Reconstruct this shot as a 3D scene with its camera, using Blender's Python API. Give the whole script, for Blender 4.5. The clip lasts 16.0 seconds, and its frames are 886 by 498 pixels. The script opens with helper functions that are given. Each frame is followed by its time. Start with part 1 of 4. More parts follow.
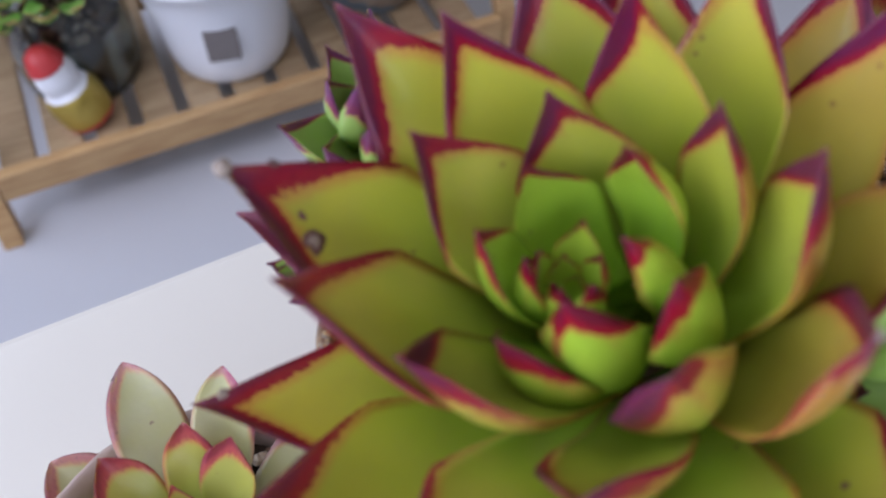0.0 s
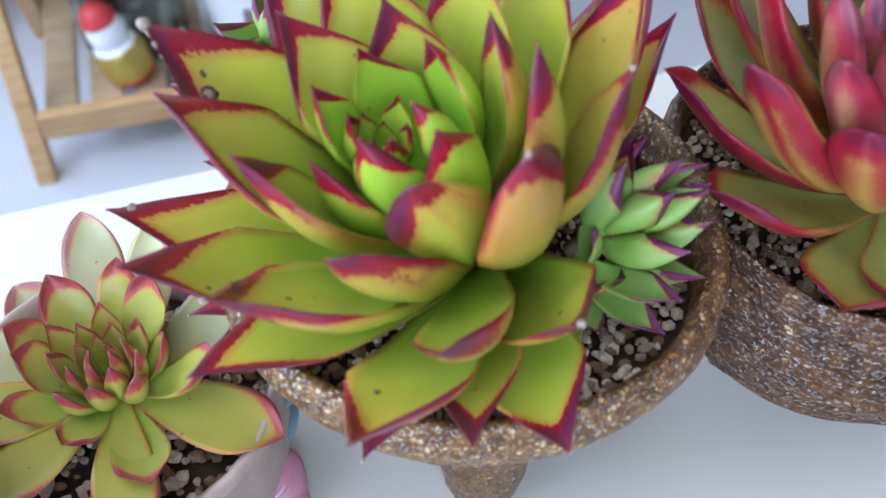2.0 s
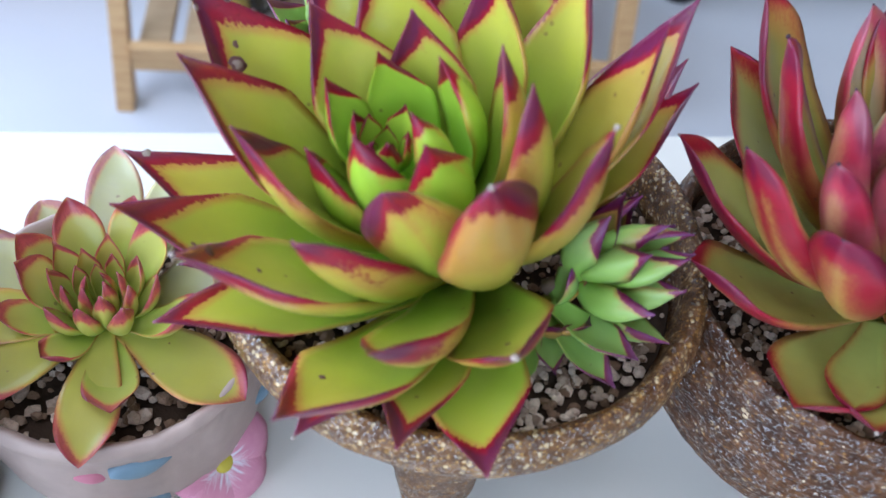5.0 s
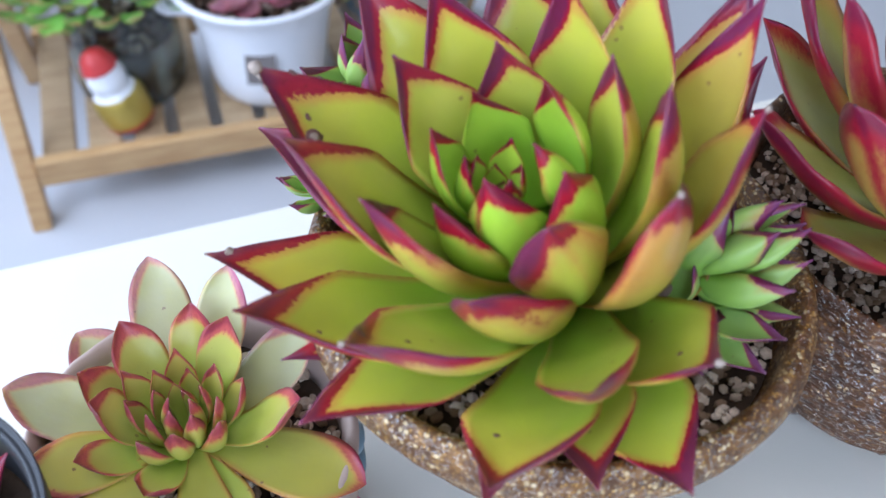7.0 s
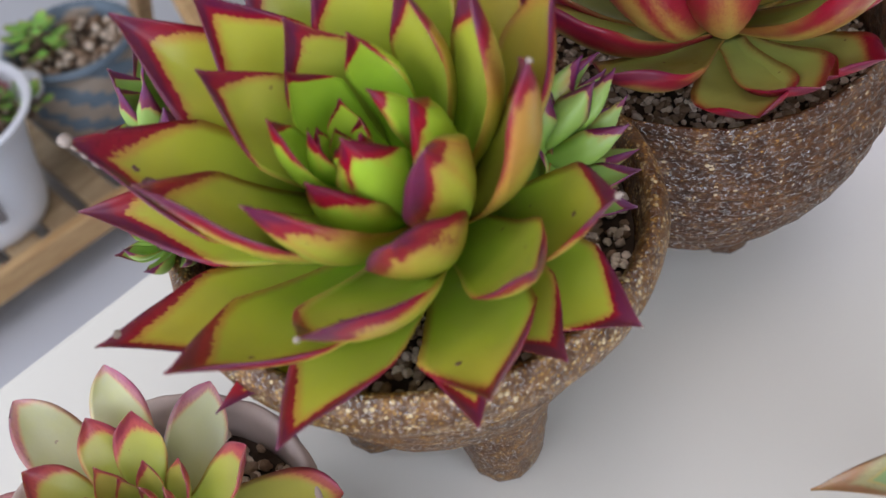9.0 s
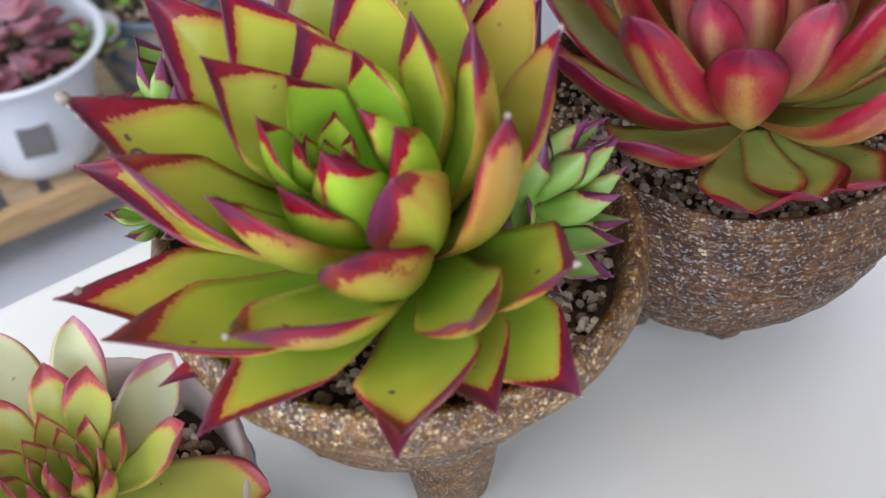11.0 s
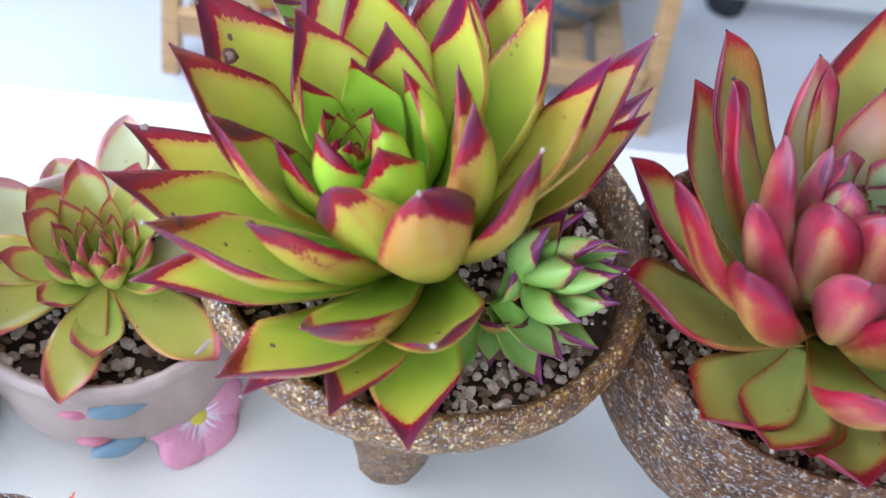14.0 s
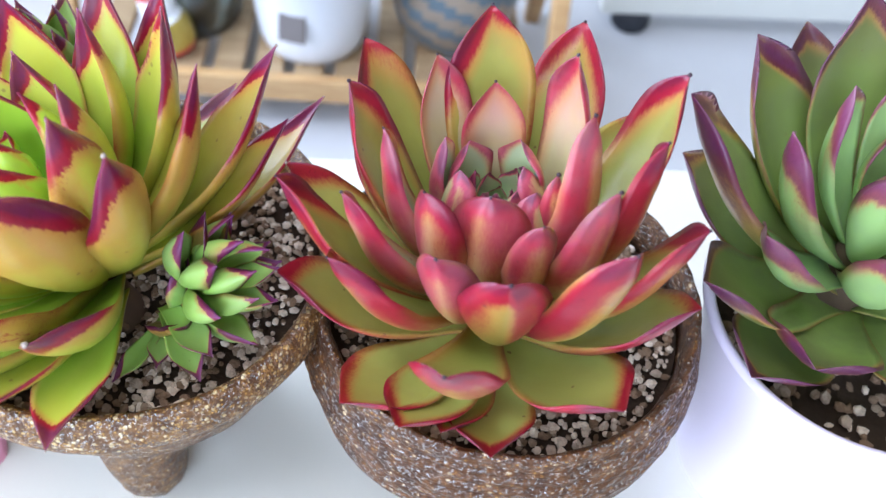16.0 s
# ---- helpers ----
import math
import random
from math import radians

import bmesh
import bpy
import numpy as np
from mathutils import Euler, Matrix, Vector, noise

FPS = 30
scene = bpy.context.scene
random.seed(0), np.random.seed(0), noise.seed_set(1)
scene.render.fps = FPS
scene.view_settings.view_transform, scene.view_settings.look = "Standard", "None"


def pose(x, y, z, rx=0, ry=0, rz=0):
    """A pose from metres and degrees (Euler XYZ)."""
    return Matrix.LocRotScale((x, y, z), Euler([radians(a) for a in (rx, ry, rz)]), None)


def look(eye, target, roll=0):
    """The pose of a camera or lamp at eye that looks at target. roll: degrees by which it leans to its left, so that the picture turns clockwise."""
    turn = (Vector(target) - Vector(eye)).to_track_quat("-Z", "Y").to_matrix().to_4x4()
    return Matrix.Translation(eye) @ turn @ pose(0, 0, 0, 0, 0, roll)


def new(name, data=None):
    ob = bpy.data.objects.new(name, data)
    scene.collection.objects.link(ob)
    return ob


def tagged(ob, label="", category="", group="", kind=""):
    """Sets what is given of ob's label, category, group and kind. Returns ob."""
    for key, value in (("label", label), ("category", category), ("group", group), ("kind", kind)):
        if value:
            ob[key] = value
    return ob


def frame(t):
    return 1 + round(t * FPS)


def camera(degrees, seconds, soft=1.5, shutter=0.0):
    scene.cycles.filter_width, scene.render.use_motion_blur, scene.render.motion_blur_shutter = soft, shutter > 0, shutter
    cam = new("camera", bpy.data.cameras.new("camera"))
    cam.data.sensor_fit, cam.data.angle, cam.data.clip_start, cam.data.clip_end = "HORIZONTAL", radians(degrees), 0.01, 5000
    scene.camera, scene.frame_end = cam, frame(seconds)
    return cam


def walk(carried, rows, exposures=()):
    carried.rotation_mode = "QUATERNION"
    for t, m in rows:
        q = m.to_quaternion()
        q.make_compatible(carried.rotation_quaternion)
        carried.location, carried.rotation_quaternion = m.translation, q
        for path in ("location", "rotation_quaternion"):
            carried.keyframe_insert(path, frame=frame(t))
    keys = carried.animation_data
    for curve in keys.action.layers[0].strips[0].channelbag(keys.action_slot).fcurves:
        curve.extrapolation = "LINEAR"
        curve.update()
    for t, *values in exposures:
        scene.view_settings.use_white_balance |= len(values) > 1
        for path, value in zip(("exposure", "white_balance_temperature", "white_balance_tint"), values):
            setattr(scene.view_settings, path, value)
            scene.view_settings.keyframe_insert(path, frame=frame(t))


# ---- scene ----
cam = camera(49.8, 16.0)
PATH = [
    (0, (-0.0662, -0.1094, 0.3435), (0.0905, 0.4797, -0.4492), -4.23),
    (0.5, (-0.0748, -0.1283, 0.3425), (0.0864, 0.4720, -0.4408), -6.72),
    (1, (-0.0671, -0.1614, 0.3524), (0.1192, 0.4433, -0.4220), -3.69),
    (1.5, (-0.0628, -0.1799, 0.3614), (0.1227, 0.4276, -0.4110), 2.79),
    (2, (-0.0350, -0.1913, 0.3665), (0.0864, 0.4319, -0.4061), 0.66),
    (2.5, (-0.0249, -0.1973, 0.3656), (0.0592, 0.4220, -0.4150), 5.89),
    (3, (-0.0173, -0.1931, 0.3705), (0.0444, 0.4255, -0.4127), 7.12),
    (3.5, (-0.0129, -0.1950, 0.3733), (0.0423, 0.4288, -0.4063), 7.77),
    (4, (-0.0116, -0.1970, 0.3714), (0.0396, 0.4305, -0.4055), 8.77),
    (6.5, (-0.0196, -0.1968, 0.3859), (0.0490, 0.4536, -0.3706), 8.29),
    (7, (-0.0723, -0.1841, 0.3649), (0.0900, 0.4672, -0.3764), 2.42),
    (7.5, (-0.0767, -0.1894, 0.3598), (0.1131, 0.4622, -0.3747), -1.59),
    (8, (-0.0930, -0.1623, 0.3519), (0.1708, 0.4420, -0.4000), -7.75),
    (8.5, (-0.1071, -0.1778, 0.3548), (0.2470, 0.3895, -0.3886), -11.52),
    (11, (-0.0872, -0.1960, 0.3612), (0.2585, 0.4006, -0.3631), 0.04),
    (11.5, (-0.0534, -0.2255, 0.3794), (0.1355, 0.4147, -0.3652), 3.55),
    (12, (-0.0291, -0.2147, 0.3753), (0.0885, 0.4008, -0.4041), 6.18),
    (12.5, (-0.0036, -0.2160, 0.3950), (0.0806, 0.4048, -0.3844), 7.95),
    (13, (0.0003, -0.2209, 0.3990), (0.0666, 0.4061, -0.3772), 13.43),
    (13.5, (0.0080, -0.2161, 0.4058), (0.0450, 0.3939, -0.3858), 12.55),
    (14, (0.0127, -0.2085, 0.4015), (0.0275, 0.4055, -0.3876), 12.01),
    (14.5, (0.0427, -0.2055, 0.4082), (0.0562, 0.4028, -0.3853), 12.40),
    (15, (0.0946, -0.2106, 0.4150), (0.0998, 0.3991, -0.3776), 9.97),
    (15.5, (0.1014, -0.2108, 0.4154), (0.1088, 0.4173, -0.3627), 9.09),
    (16, (0.1296, -0.2154, 0.4197), (0.1296, 0.4274, -0.3464), 7.00),
]
EXPOSURES = [(0.0, -0.8, 6350, 28), (0.5, -0.5, 6300, 27), (1.0, -0.2, 6200, 23), (1.5, -0.25, 5900, 19), (2.0, -0.15, 5800, 18), (4.0, -0.1, 5750, 18), (7.0, -0.15, 5850, 19), (7.5, -0.22, 5850, 19), (8.0, -0.7, 6400, 25), (8.5, -0.7, 6750, 24), (10.8, -0.5, 6700, 22), (11.5, 0.0, 5700, 13), (12.0, -0.1, 5750, 16), (14.0, 0.15, 5850, 19), (15.0, 0.32, 6000, 19), (16.0, 0.5, 6000, 18)]
walk(cam, [(t, look(eye, target, roll)) for t, eye, target, roll in PATH], EXPOSURES)
cam.data.dof.use_dof, cam.data.dof.focus_distance, cam.data.dof.aperture_fstop = True, 0.33, 11.0


# ---- world, sun and room light ----
world = bpy.data.worlds.new("daylight")
scene.world = world
world.use_nodes = True
wn = world.node_tree.nodes
sky = wn.new("ShaderNodeTexSky")
sky.sky_type, sky.sun_disc = "NISHITA", False
sky.sun_elevation, sky.sun_rotation = radians(42), radians(250)
wn["Background"].inputs["Strength"].default_value = 0.12
world.node_tree.links.new(sky.outputs[0], wn["Background"].inputs["Color"])


def area_light(name, m, sx, sy, watts, colour):
    lamp = bpy.data.lights.new(name, "AREA")
    lamp.shape, lamp.size, lamp.size_y, lamp.energy, lamp.color = "RECTANGLE", sx, sy, watts, colour
    ob = new(name, lamp)
    ob.matrix_world = m
    return ob


area_light("window_daylight", pose(-0.97, 0.15, 0.56, 0, -90, 0), 1.0, 2.6, 54, (0.70, 0.86, 1.0))
area_light("south_window_daylight", look((-0.2, -1.77, 0.95), (-0.2, 0.0, 0.95)), 1.8, 1.3, 47, (0.70, 0.86, 1.0))
# Added fill from above with no fitting behind it; lifts leaf tops and tabletop.
area_light("overhead_fill", look((-0.3, -0.3, 2.14), (-0.3, -0.3, 0)), 1.0, 1.0, 15, (0.90, 0.95, 1.0))


# ---- materials ----
def material(name):
    mat = bpy.data.materials.new(name)
    mat.use_nodes = True
    nt = mat.node_tree
    return mat, nt, nt.nodes["Principled BSDF"]


def node(nt, kind, **values):
    n = nt.nodes.new(kind)
    for key, value in values.items():
        n.inputs[key].default_value = value
    return n


def math_node(nt, op, a, b=None, clamp=False):
    n = nt.nodes.new("ShaderNodeMath")
    n.operation, n.use_clamp = op, clamp
    for i, v in enumerate((a, b)):
        if v is None:
            continue
        if isinstance(v, (int, float)):
            n.inputs[i].default_value = v
        else:
            nt.links.new(v, n.inputs[i])
    return n.outputs[0]


def mix(nt, fac, a, b, blend="MIX"):
    n = nt.nodes.new("ShaderNodeMix")
    n.data_type, n.blend_type = "RGBA", blend
    for sock, v in ((n.inputs[0], fac), (n.inputs[6], a), (n.inputs[7], b)):
        if isinstance(v, (int, float)):
            sock.default_value = v
        elif isinstance(v, tuple):
            sock.default_value = (*v, 1)
        else:
            nt.links.new(v, sock)
    return n.outputs[2]


def ramp(nt, fac, lo, hi):
    n = nt.nodes.new("ShaderNodeMapRange")
    n.interpolation_type = "SMOOTHSTEP"
    n.inputs[1].default_value, n.inputs[2].default_value = lo, hi
    nt.links.new(fac, n.inputs[0])
    return n.outputs[0]


def noise_tex(nt, scale, detail=4.0, rough=0.55, coords=None):
    n = node(nt, "ShaderNodeTexNoise", Scale=scale, Detail=detail, Roughness=rough)
    if coords is None:
        coords = nt.nodes.new("ShaderNodeTexCoord").outputs["Object"]
    nt.links.new(coords, n.inputs["Vector"])
    return n.outputs[0]


def bump(nt, bsdf, height, strength, distance):
    n = node(nt, "ShaderNodeBump", Strength=strength, Distance=distance)
    nt.links.new(height, n.inputs["Height"])
    nt.links.new(n.outputs[0], bsdf.inputs["Normal"])


def plain(name, colour, rough=0.5, metal=0.0, spread=0.12, scale=40.0, relief=0.0003):
    mat, nt, bsdf = material(name)
    f = noise_tex(nt, scale)
    f2 = noise_tex(nt, scale * 0.12, 2)
    dark = tuple(c * (1 - spread) for c in colour)
    c = mix(nt, f, dark, colour)
    c = mix(nt, math_node(nt, "MULTIPLY", f2, 0.5), c, dark)
    nt.links.new(c, bsdf.inputs["Base Color"])
    bsdf.inputs["Roughness"].default_value, bsdf.inputs["Metallic"].default_value = rough, metal
    bump(nt, bsdf, f, 0.3, relief)
    return mat


def leaf_material(name, heart, blade, rim, tip, bloom=0.0, rough=0.36, ragged=0.35, speckle=0.5, soft=0.05, halo_at=0.32, mottle=0.3, grain=0.45, fade=(0.15, 0.9)):
    """Succulent skin: pigment margin by the mesh value 'rim', paler heart towards the base by 'along', corky specks."""
    mat, nt, bsdf = material(name)
    a = nt.nodes.new("ShaderNodeAttribute")
    a.attribute_name = "rim"
    v = nt.nodes.new("ShaderNodeAttribute")
    v.attribute_name = "along"
    info = nt.nodes.new("ShaderNodeObjectInfo")
    coarse, fine = noise_tex(nt, 55, 3), noise_tex(nt, 420, 4, 0.7)
    body = mix(nt, ramp(nt, v.outputs["Fac"], *fade), heart, blade)
    body = mix(nt, math_node(nt, "MULTIPLY", ramp(nt, coarse, 0.35, 0.75), 0.35), body, tuple(c * 0.72 for c in blade))
    broad = noise_tex(nt, 24, 2)
    body = mix(nt, math_node(nt, "MULTIPLY", ramp(nt, broad, 0.42, 0.68), 0.38), body, tuple(c * 0.62 for c in heart))
    body = mix(nt, math_node(nt, "MULTIPLY", info.outputs["Random"], 0.3), body, tuple(c * 0.8 for c in heart))
    skin = nt.nodes.new("ShaderNodeAttribute")
    skin.attribute_name = "skin"
    stretch = node(nt, "ShaderNodeMapping", Scale=(1.0, 0.28, 1.0))
    nt.links.new(skin.outputs["Vector"], stretch.inputs["Vector"])
    streak = noise_tex(nt, 1300, 4, 0.7, stretch.outputs[0])
    dots = noise_tex(nt, 750, 2, 0.6, skin.outputs["Vector"])
    wobble = math_node(nt, "MULTIPLY", math_node(nt, "SUBTRACT", streak, 0.5), ragged * 1.5)
    wobble = math_node(nt, "ADD", wobble, math_node(nt, "MULTIPLY", math_node(nt, "SUBTRACT", coarse, 0.5), ragged * 1.0))
    r = math_node(nt, "ADD", a.outputs["Fac"], wobble)
    halo = ramp(nt, math_node(nt, "ADD", a.outputs["Fac"], math_node(nt, "MULTIPLY", wobble, 0.5)), -halo_at, 0.05)
    body = mix(nt, math_node(nt, "MULTIPLY", halo, 0.72), body, tuple(0.4 * x + 0.6 * y for x, y in zip(rim, (0.60, 0.30, 0.06))))
    edge = ramp(nt, r, 0.02 - soft, 0.02 + soft)
    fleck = math_node(nt, "MULTIPLY", ramp(nt, dots, 0.66, 0.70), ramp(nt, r, -0.30, -0.05))
    edge = math_node(nt, "MAXIMUM", edge, math_node(nt, "MULTIPLY", fleck, 0.8))
    red = mix(nt, ramp(nt, a.outputs["Fac"], 0.35, 0.95), rim, tip)
    red = mix(nt, math_node(nt, "MULTIPLY", ramp(nt, streak, 0.45, 0.72), grain), red, tuple(0.5 * c for c in rim))
    red = mix(nt, math_node(nt, "MULTIPLY", ramp(nt, dots, 0.62, 0.70), mottle), red, tuple(0.35 * c for c in rim))
    body = mix(nt, edge, body, red)
    vor = nt.nodes.new("ShaderNodeTexVoronoi")
    vor.inputs["Scale"].default_value = 120
    nt.links.new(nt.nodes.new("ShaderNodeTexCoord").outputs["Object"], vor.inputs["Vector"])
    spot = math_node(nt, "LESS_THAN", vor.outputs["Distance"], math_node(nt, "MULTIPLY", fine, 0.16))
    spot = math_node(nt, "MULTIPLY", spot, math_node(nt, "GREATER_THAN", coarse, 0.52))
    body = mix(nt, math_node(nt, "MULTIPLY", spot, speckle), body, (0.13, 0.035, 0.03))
    if bloom:
        body = mix(nt, math_node(nt, "MULTIPLY", ramp(nt, coarse, 0.3, 0.7), bloom), body, (0.62, 0.6, 0.62))
    nt.links.new(body, bsdf.inputs["Base Color"])
    nt.links.new(math_node(nt, "ADD", math_node(nt, "MULTIPLY", coarse, 0.2), rough - 0.1), bsdf.inputs["Roughness"])
    bsdf.inputs["Specular IOR Level"].default_value = 0.22
    bsdf.inputs["Coat Weight"].default_value = 0.25
    bsdf.inputs["Coat Roughness"].default_value = 0.2
    bsdf.inputs["Subsurface Weight"].default_value = 0.12
    bsdf.inputs["Subsurface Radius"].default_value = (0.006, 0.005, 0.001)
    bsdf.inputs["Subsurface Scale"].default_value = 0.5
    bump(nt, bsdf, math_node(nt, "ADD", coarse, math_node(nt, "MULTIPLY", fine, 0.2)), 0.25, 0.0012)
    return mat


def glaze_material(name, dark, light, fleck, gold, amount, ring=0.2, lip=(0.104, 0.114), lip_more=0.0, gloss=0.12):
    """Speckled stoneware under a clear gloss: brown iron glaze full of fine sand and gold flecks, with throwing rings."""
    mat, nt, bsdf = material(name)
    tc = nt.nodes.new("ShaderNodeTexCoord").outputs["Object"]
    big, mid, grit = noise_tex(nt, 24, 4, 0.6, tc), noise_tex(nt, 170, 5, 0.7, tc), noise_tex(nt, 900, 3, 0.7, tc)
    c = mix(nt, ramp(nt, mid, 0.36, 0.68), dark, light)
    c = mix(nt, math_node(nt, "MULTIPLY", ramp(nt, big, 0.45, 0.7), 0.55), c, tuple(x * 0.5 for x in dark))
    sep = nt.nodes.new("ShaderNodeSeparateXYZ")
    nt.links.new(tc, sep.inputs[0])
    more = math_node(nt, "MULTIPLY", ramp(nt, sep.outputs[2], *lip), lip_more)
    squash = node(nt, "ShaderNodeMapping", Scale=(1.0 - 0.5 * ring, 1.0 - 0.5 * ring, 1.0 + 0.6 * ring))
    nt.links.new(tc, squash.inputs["Vector"])
    heights = []
    for scale, share, tint in ((640.0, amount, fleck), (1150.0, amount * 1.25, gold)):
        vor = node(nt, "ShaderNodeTexVoronoi", Scale=scale)
        nt.links.new(squash.outputs[0], vor.inputs["Vector"])
        pick = nt.nodes.new("ShaderNodeSeparateColor")
        nt.links.new(vor.outputs["Color"], pick.inputs[0])
        limit = math_node(nt, "ADD", math_node(nt, "ADD", more, share), math_node(nt, "MULTIPLY", math_node(nt, "SUBTRACT", mid, 0.5), 0.9))
        hit = math_node(nt, "LESS_THAN", pick.outputs[0], limit)
        hit = math_node(nt, "MULTIPLY", hit, ramp(nt, math_node(nt, "SUBTRACT", 0.62, vor.outputs["Distance"]), 0.0, 0.25))
        c = mix(nt, math_node(nt, "MULTIPLY", hit, math_node(nt, "ADD", math_node(nt, "MULTIPLY", pick.outputs[1], 0.6), 0.35)), c, tint)
        heights.append(hit)
    nt.links.new(c, bsdf.inputs["Base Color"])
    nt.links.new(math_node(nt, "ADD", math_node(nt, "MULTIPLY", mid, 0.3), 0.3), bsdf.inputs["Roughness"])
    bsdf.inputs["Specular IOR Level"].default_value = 0.25
    bsdf.inputs["Coat Roughness"].default_value = gloss
    bsdf.inputs["Coat IOR"].default_value = 2.3
    wave = node(nt, "ShaderNodeTexWave", Scale=95.0, Distortion=3.5, Detail=3.0)
    wave.bands_direction = "Z"
    nt.links.new(tc, wave.inputs["Vector"])
    h = math_node(nt, "ADD", math_node(nt, "MULTIPLY", wave.outputs["Fac"], 0.6 * ring), math_node(nt, "ADD", math_node(nt, "MULTIPLY", mid, 0.8), math_node(nt, "MULTIPLY", grit, 0.5)))
    h = math_node(nt, "ADD", h, math_node(nt, "MULTIPLY", heights[0], 0.3))
    bump(nt, bsdf, h, 1.0, 0.0012)
    crystal = noise_tex(nt, 900, 1.5, 0.6, squash.outputs[0])
    glint = node(nt, "ShaderNodeBump", Strength=1.0, Distance=0.0016)
    nt.links.new(math_node(nt, "ADD", crystal, math_node(nt, "ADD", mid, math_node(nt, "MULTIPLY", wave.outputs["Fac"], 0.3 * ring))), glint.inputs["Height"])
    nt.links.new(glint.outputs[0], bsdf.inputs["Coat Normal"])
    nt.links.new(math_node(nt, "ADD", math_node(nt, "MULTIPLY", ramp(nt, crystal, 0.50, 0.58), 0.94), 0.06), bsdf.inputs["Coat Weight"])
    return mat


def wood_material(name, light, dark):
    mat, nt, bsdf = material(name)
    tc = nt.nodes.new("ShaderNodeTexCoord").outputs["Object"]
    mp = node(nt, "ShaderNodeMapping", Scale=(3, 30, 30))
    nt.links.new(tc, mp.inputs["Vector"])
    g = noise_tex(nt, 6, 6, 0.6, mp.outputs[0])
    info = nt.nodes.new("ShaderNodeObjectInfo")
    c = mix(nt, ramp(nt, g, 0.35, 0.7), light, dark)
    c = mix(nt, math_node(nt, "MULTIPLY", info.outputs["Random"], 0.35), c, dark)
    nt.links.new(c, bsdf.inputs["Base Color"])
    bsdf.inputs["Roughness"].default_value = 0.5
    bump(nt, bsdf, g, 0.2, 0.0008)
    return mat


def petal_material():
    """Dusty pink paint that thins to white strokes at the petal's root."""
    mat, nt, bsdf = material("petal_paint")
    tc = nt.nodes.new("ShaderNodeTexCoord").outputs["Object"]
    mp = node(nt, "ShaderNodeMapping", Scale=(0.12, 1, 0.2))
    nt.links.new(tc, mp.inputs["Vector"])
    stroke, fine = noise_tex(nt, 700, 3, 0.6, mp.outputs[0]), noise_tex(nt, 200, 4, 0.6, tc)
    sep = nt.nodes.new("ShaderNodeSeparateXYZ")
    nt.links.new(tc, sep.inputs[0])
    reach = math_node(nt, "ADD", sep.outputs[0], math_node(nt, "MULTIPLY", math_node(nt, "SUBTRACT", stroke, 0.5), 0.03))
    c = mix(nt, fine, (0.62, 0.21, 0.32), (0.78, 0.36, 0.46))
    c = mix(nt, ramp(nt, reach, 0.002, 0.011), (0.86, 0.80, 0.86), c)
    nt.links.new(c, bsdf.inputs["Base Color"])
    bsdf.inputs["Roughness"].default_value = 0.45
    bump(nt, bsdf, stroke, 0.3, 0.0006)
    return mat


M_GREEN = leaf_material("green_leaf", (0.27, 0.46, 0.030), (0.50, 0.425, 0.052), (0.25, 0.004, 0.018), (0.115, 0.010, 0.042), bloom=0.02, ragged=0.75, soft=0.10, halo_at=0.85, grain=0.3, mottle=0.4)
M_TAN = leaf_material("sun_flushed_leaf", (0.36, 0.40, 0.04), (0.44, 0.25, 0.05), (0.24, 0.004, 0.020), (0.115, 0.010, 0.045), ragged=0.6, soft=0.1, halo_at=0.9, grain=0.3, mottle=0.4)
M_CORE = leaf_material("young_leaf", (0.23, 0.46, 0.028), (0.38, 0.52, 0.042), (0.28, 0.004, 0.018), (0.15, 0.008, 0.030), ragged=0.5)
M_PUP = leaf_material("offset_leaf", (0.22, 0.40, 0.055), (0.30, 0.43, 0.12), (0.17, 0.014, 0.06), (0.13, 0.020, 0.09), bloom=0.04)
M_MAROON = leaf_material("maroon_leaf", (0.24, 0.22, 0.03), (0.13, 0.07, 0.02), (0.09, 0.006, 0.020), (0.06, 0.006, 0.03), soft=0.25, halo_at=1.0)
M_REDLOW = leaf_material("green_hearted_leaf", (0.44, 0.52, 0.13), (0.38, 0.32, 0.070), (0.29, 0.010, 0.026), (0.15, 0.010, 0.034), ragged=0.3, soft=0.26, halo_at=0.45, mottle=0.4, grain=0.18, fade=(0.3, 1.05), speckle=0.6)
M_RED = leaf_material("red_leaf", (0.36, 0.42, 0.085), (0.30, 0.235, 0.055), (0.29, 0.010, 0.026), (0.15, 0.010, 0.034), ragged=0.3, soft=0.26, halo_at=0.75, mottle=0.4, grain=0.18, fade=(0.2, 1.0), speckle=0.6)
M_REDIN = leaf_material("pink_leaf", (0.46, 0.52, 0.22), (0.48, 0.19, 0.15), (0.36, 0.016, 0.040), (0.20, 0.010, 0.034), ragged=0.3, soft=0.34, halo_at=0.9, mottle=0.4, grain=0.15, fade=(0.2, 1.0), bloom=0.08)
M_OLIVE = leaf_material("olive_leaf", (0.24, 0.34, 0.08), (0.11, 0.095, 0.028), (0.12, 0.025, 0.035), (0.10, 0.02, 0.06), ragged=0.4, bloom=0.03, speckle=0.2, soft=0.25, halo_at=0.6, fade=(0.35, 0.95))
M_MINT = leaf_material("mint_leaf", (0.32, 0.50, 0.17), (0.22, 0.32, 0.09), (0.20, 0.04, 0.06), (0.16, 0.03, 0.08), bloom=0.05, speckle=0.1, soft=0.25, halo_at=0.4, fade=(0.4, 1.1))
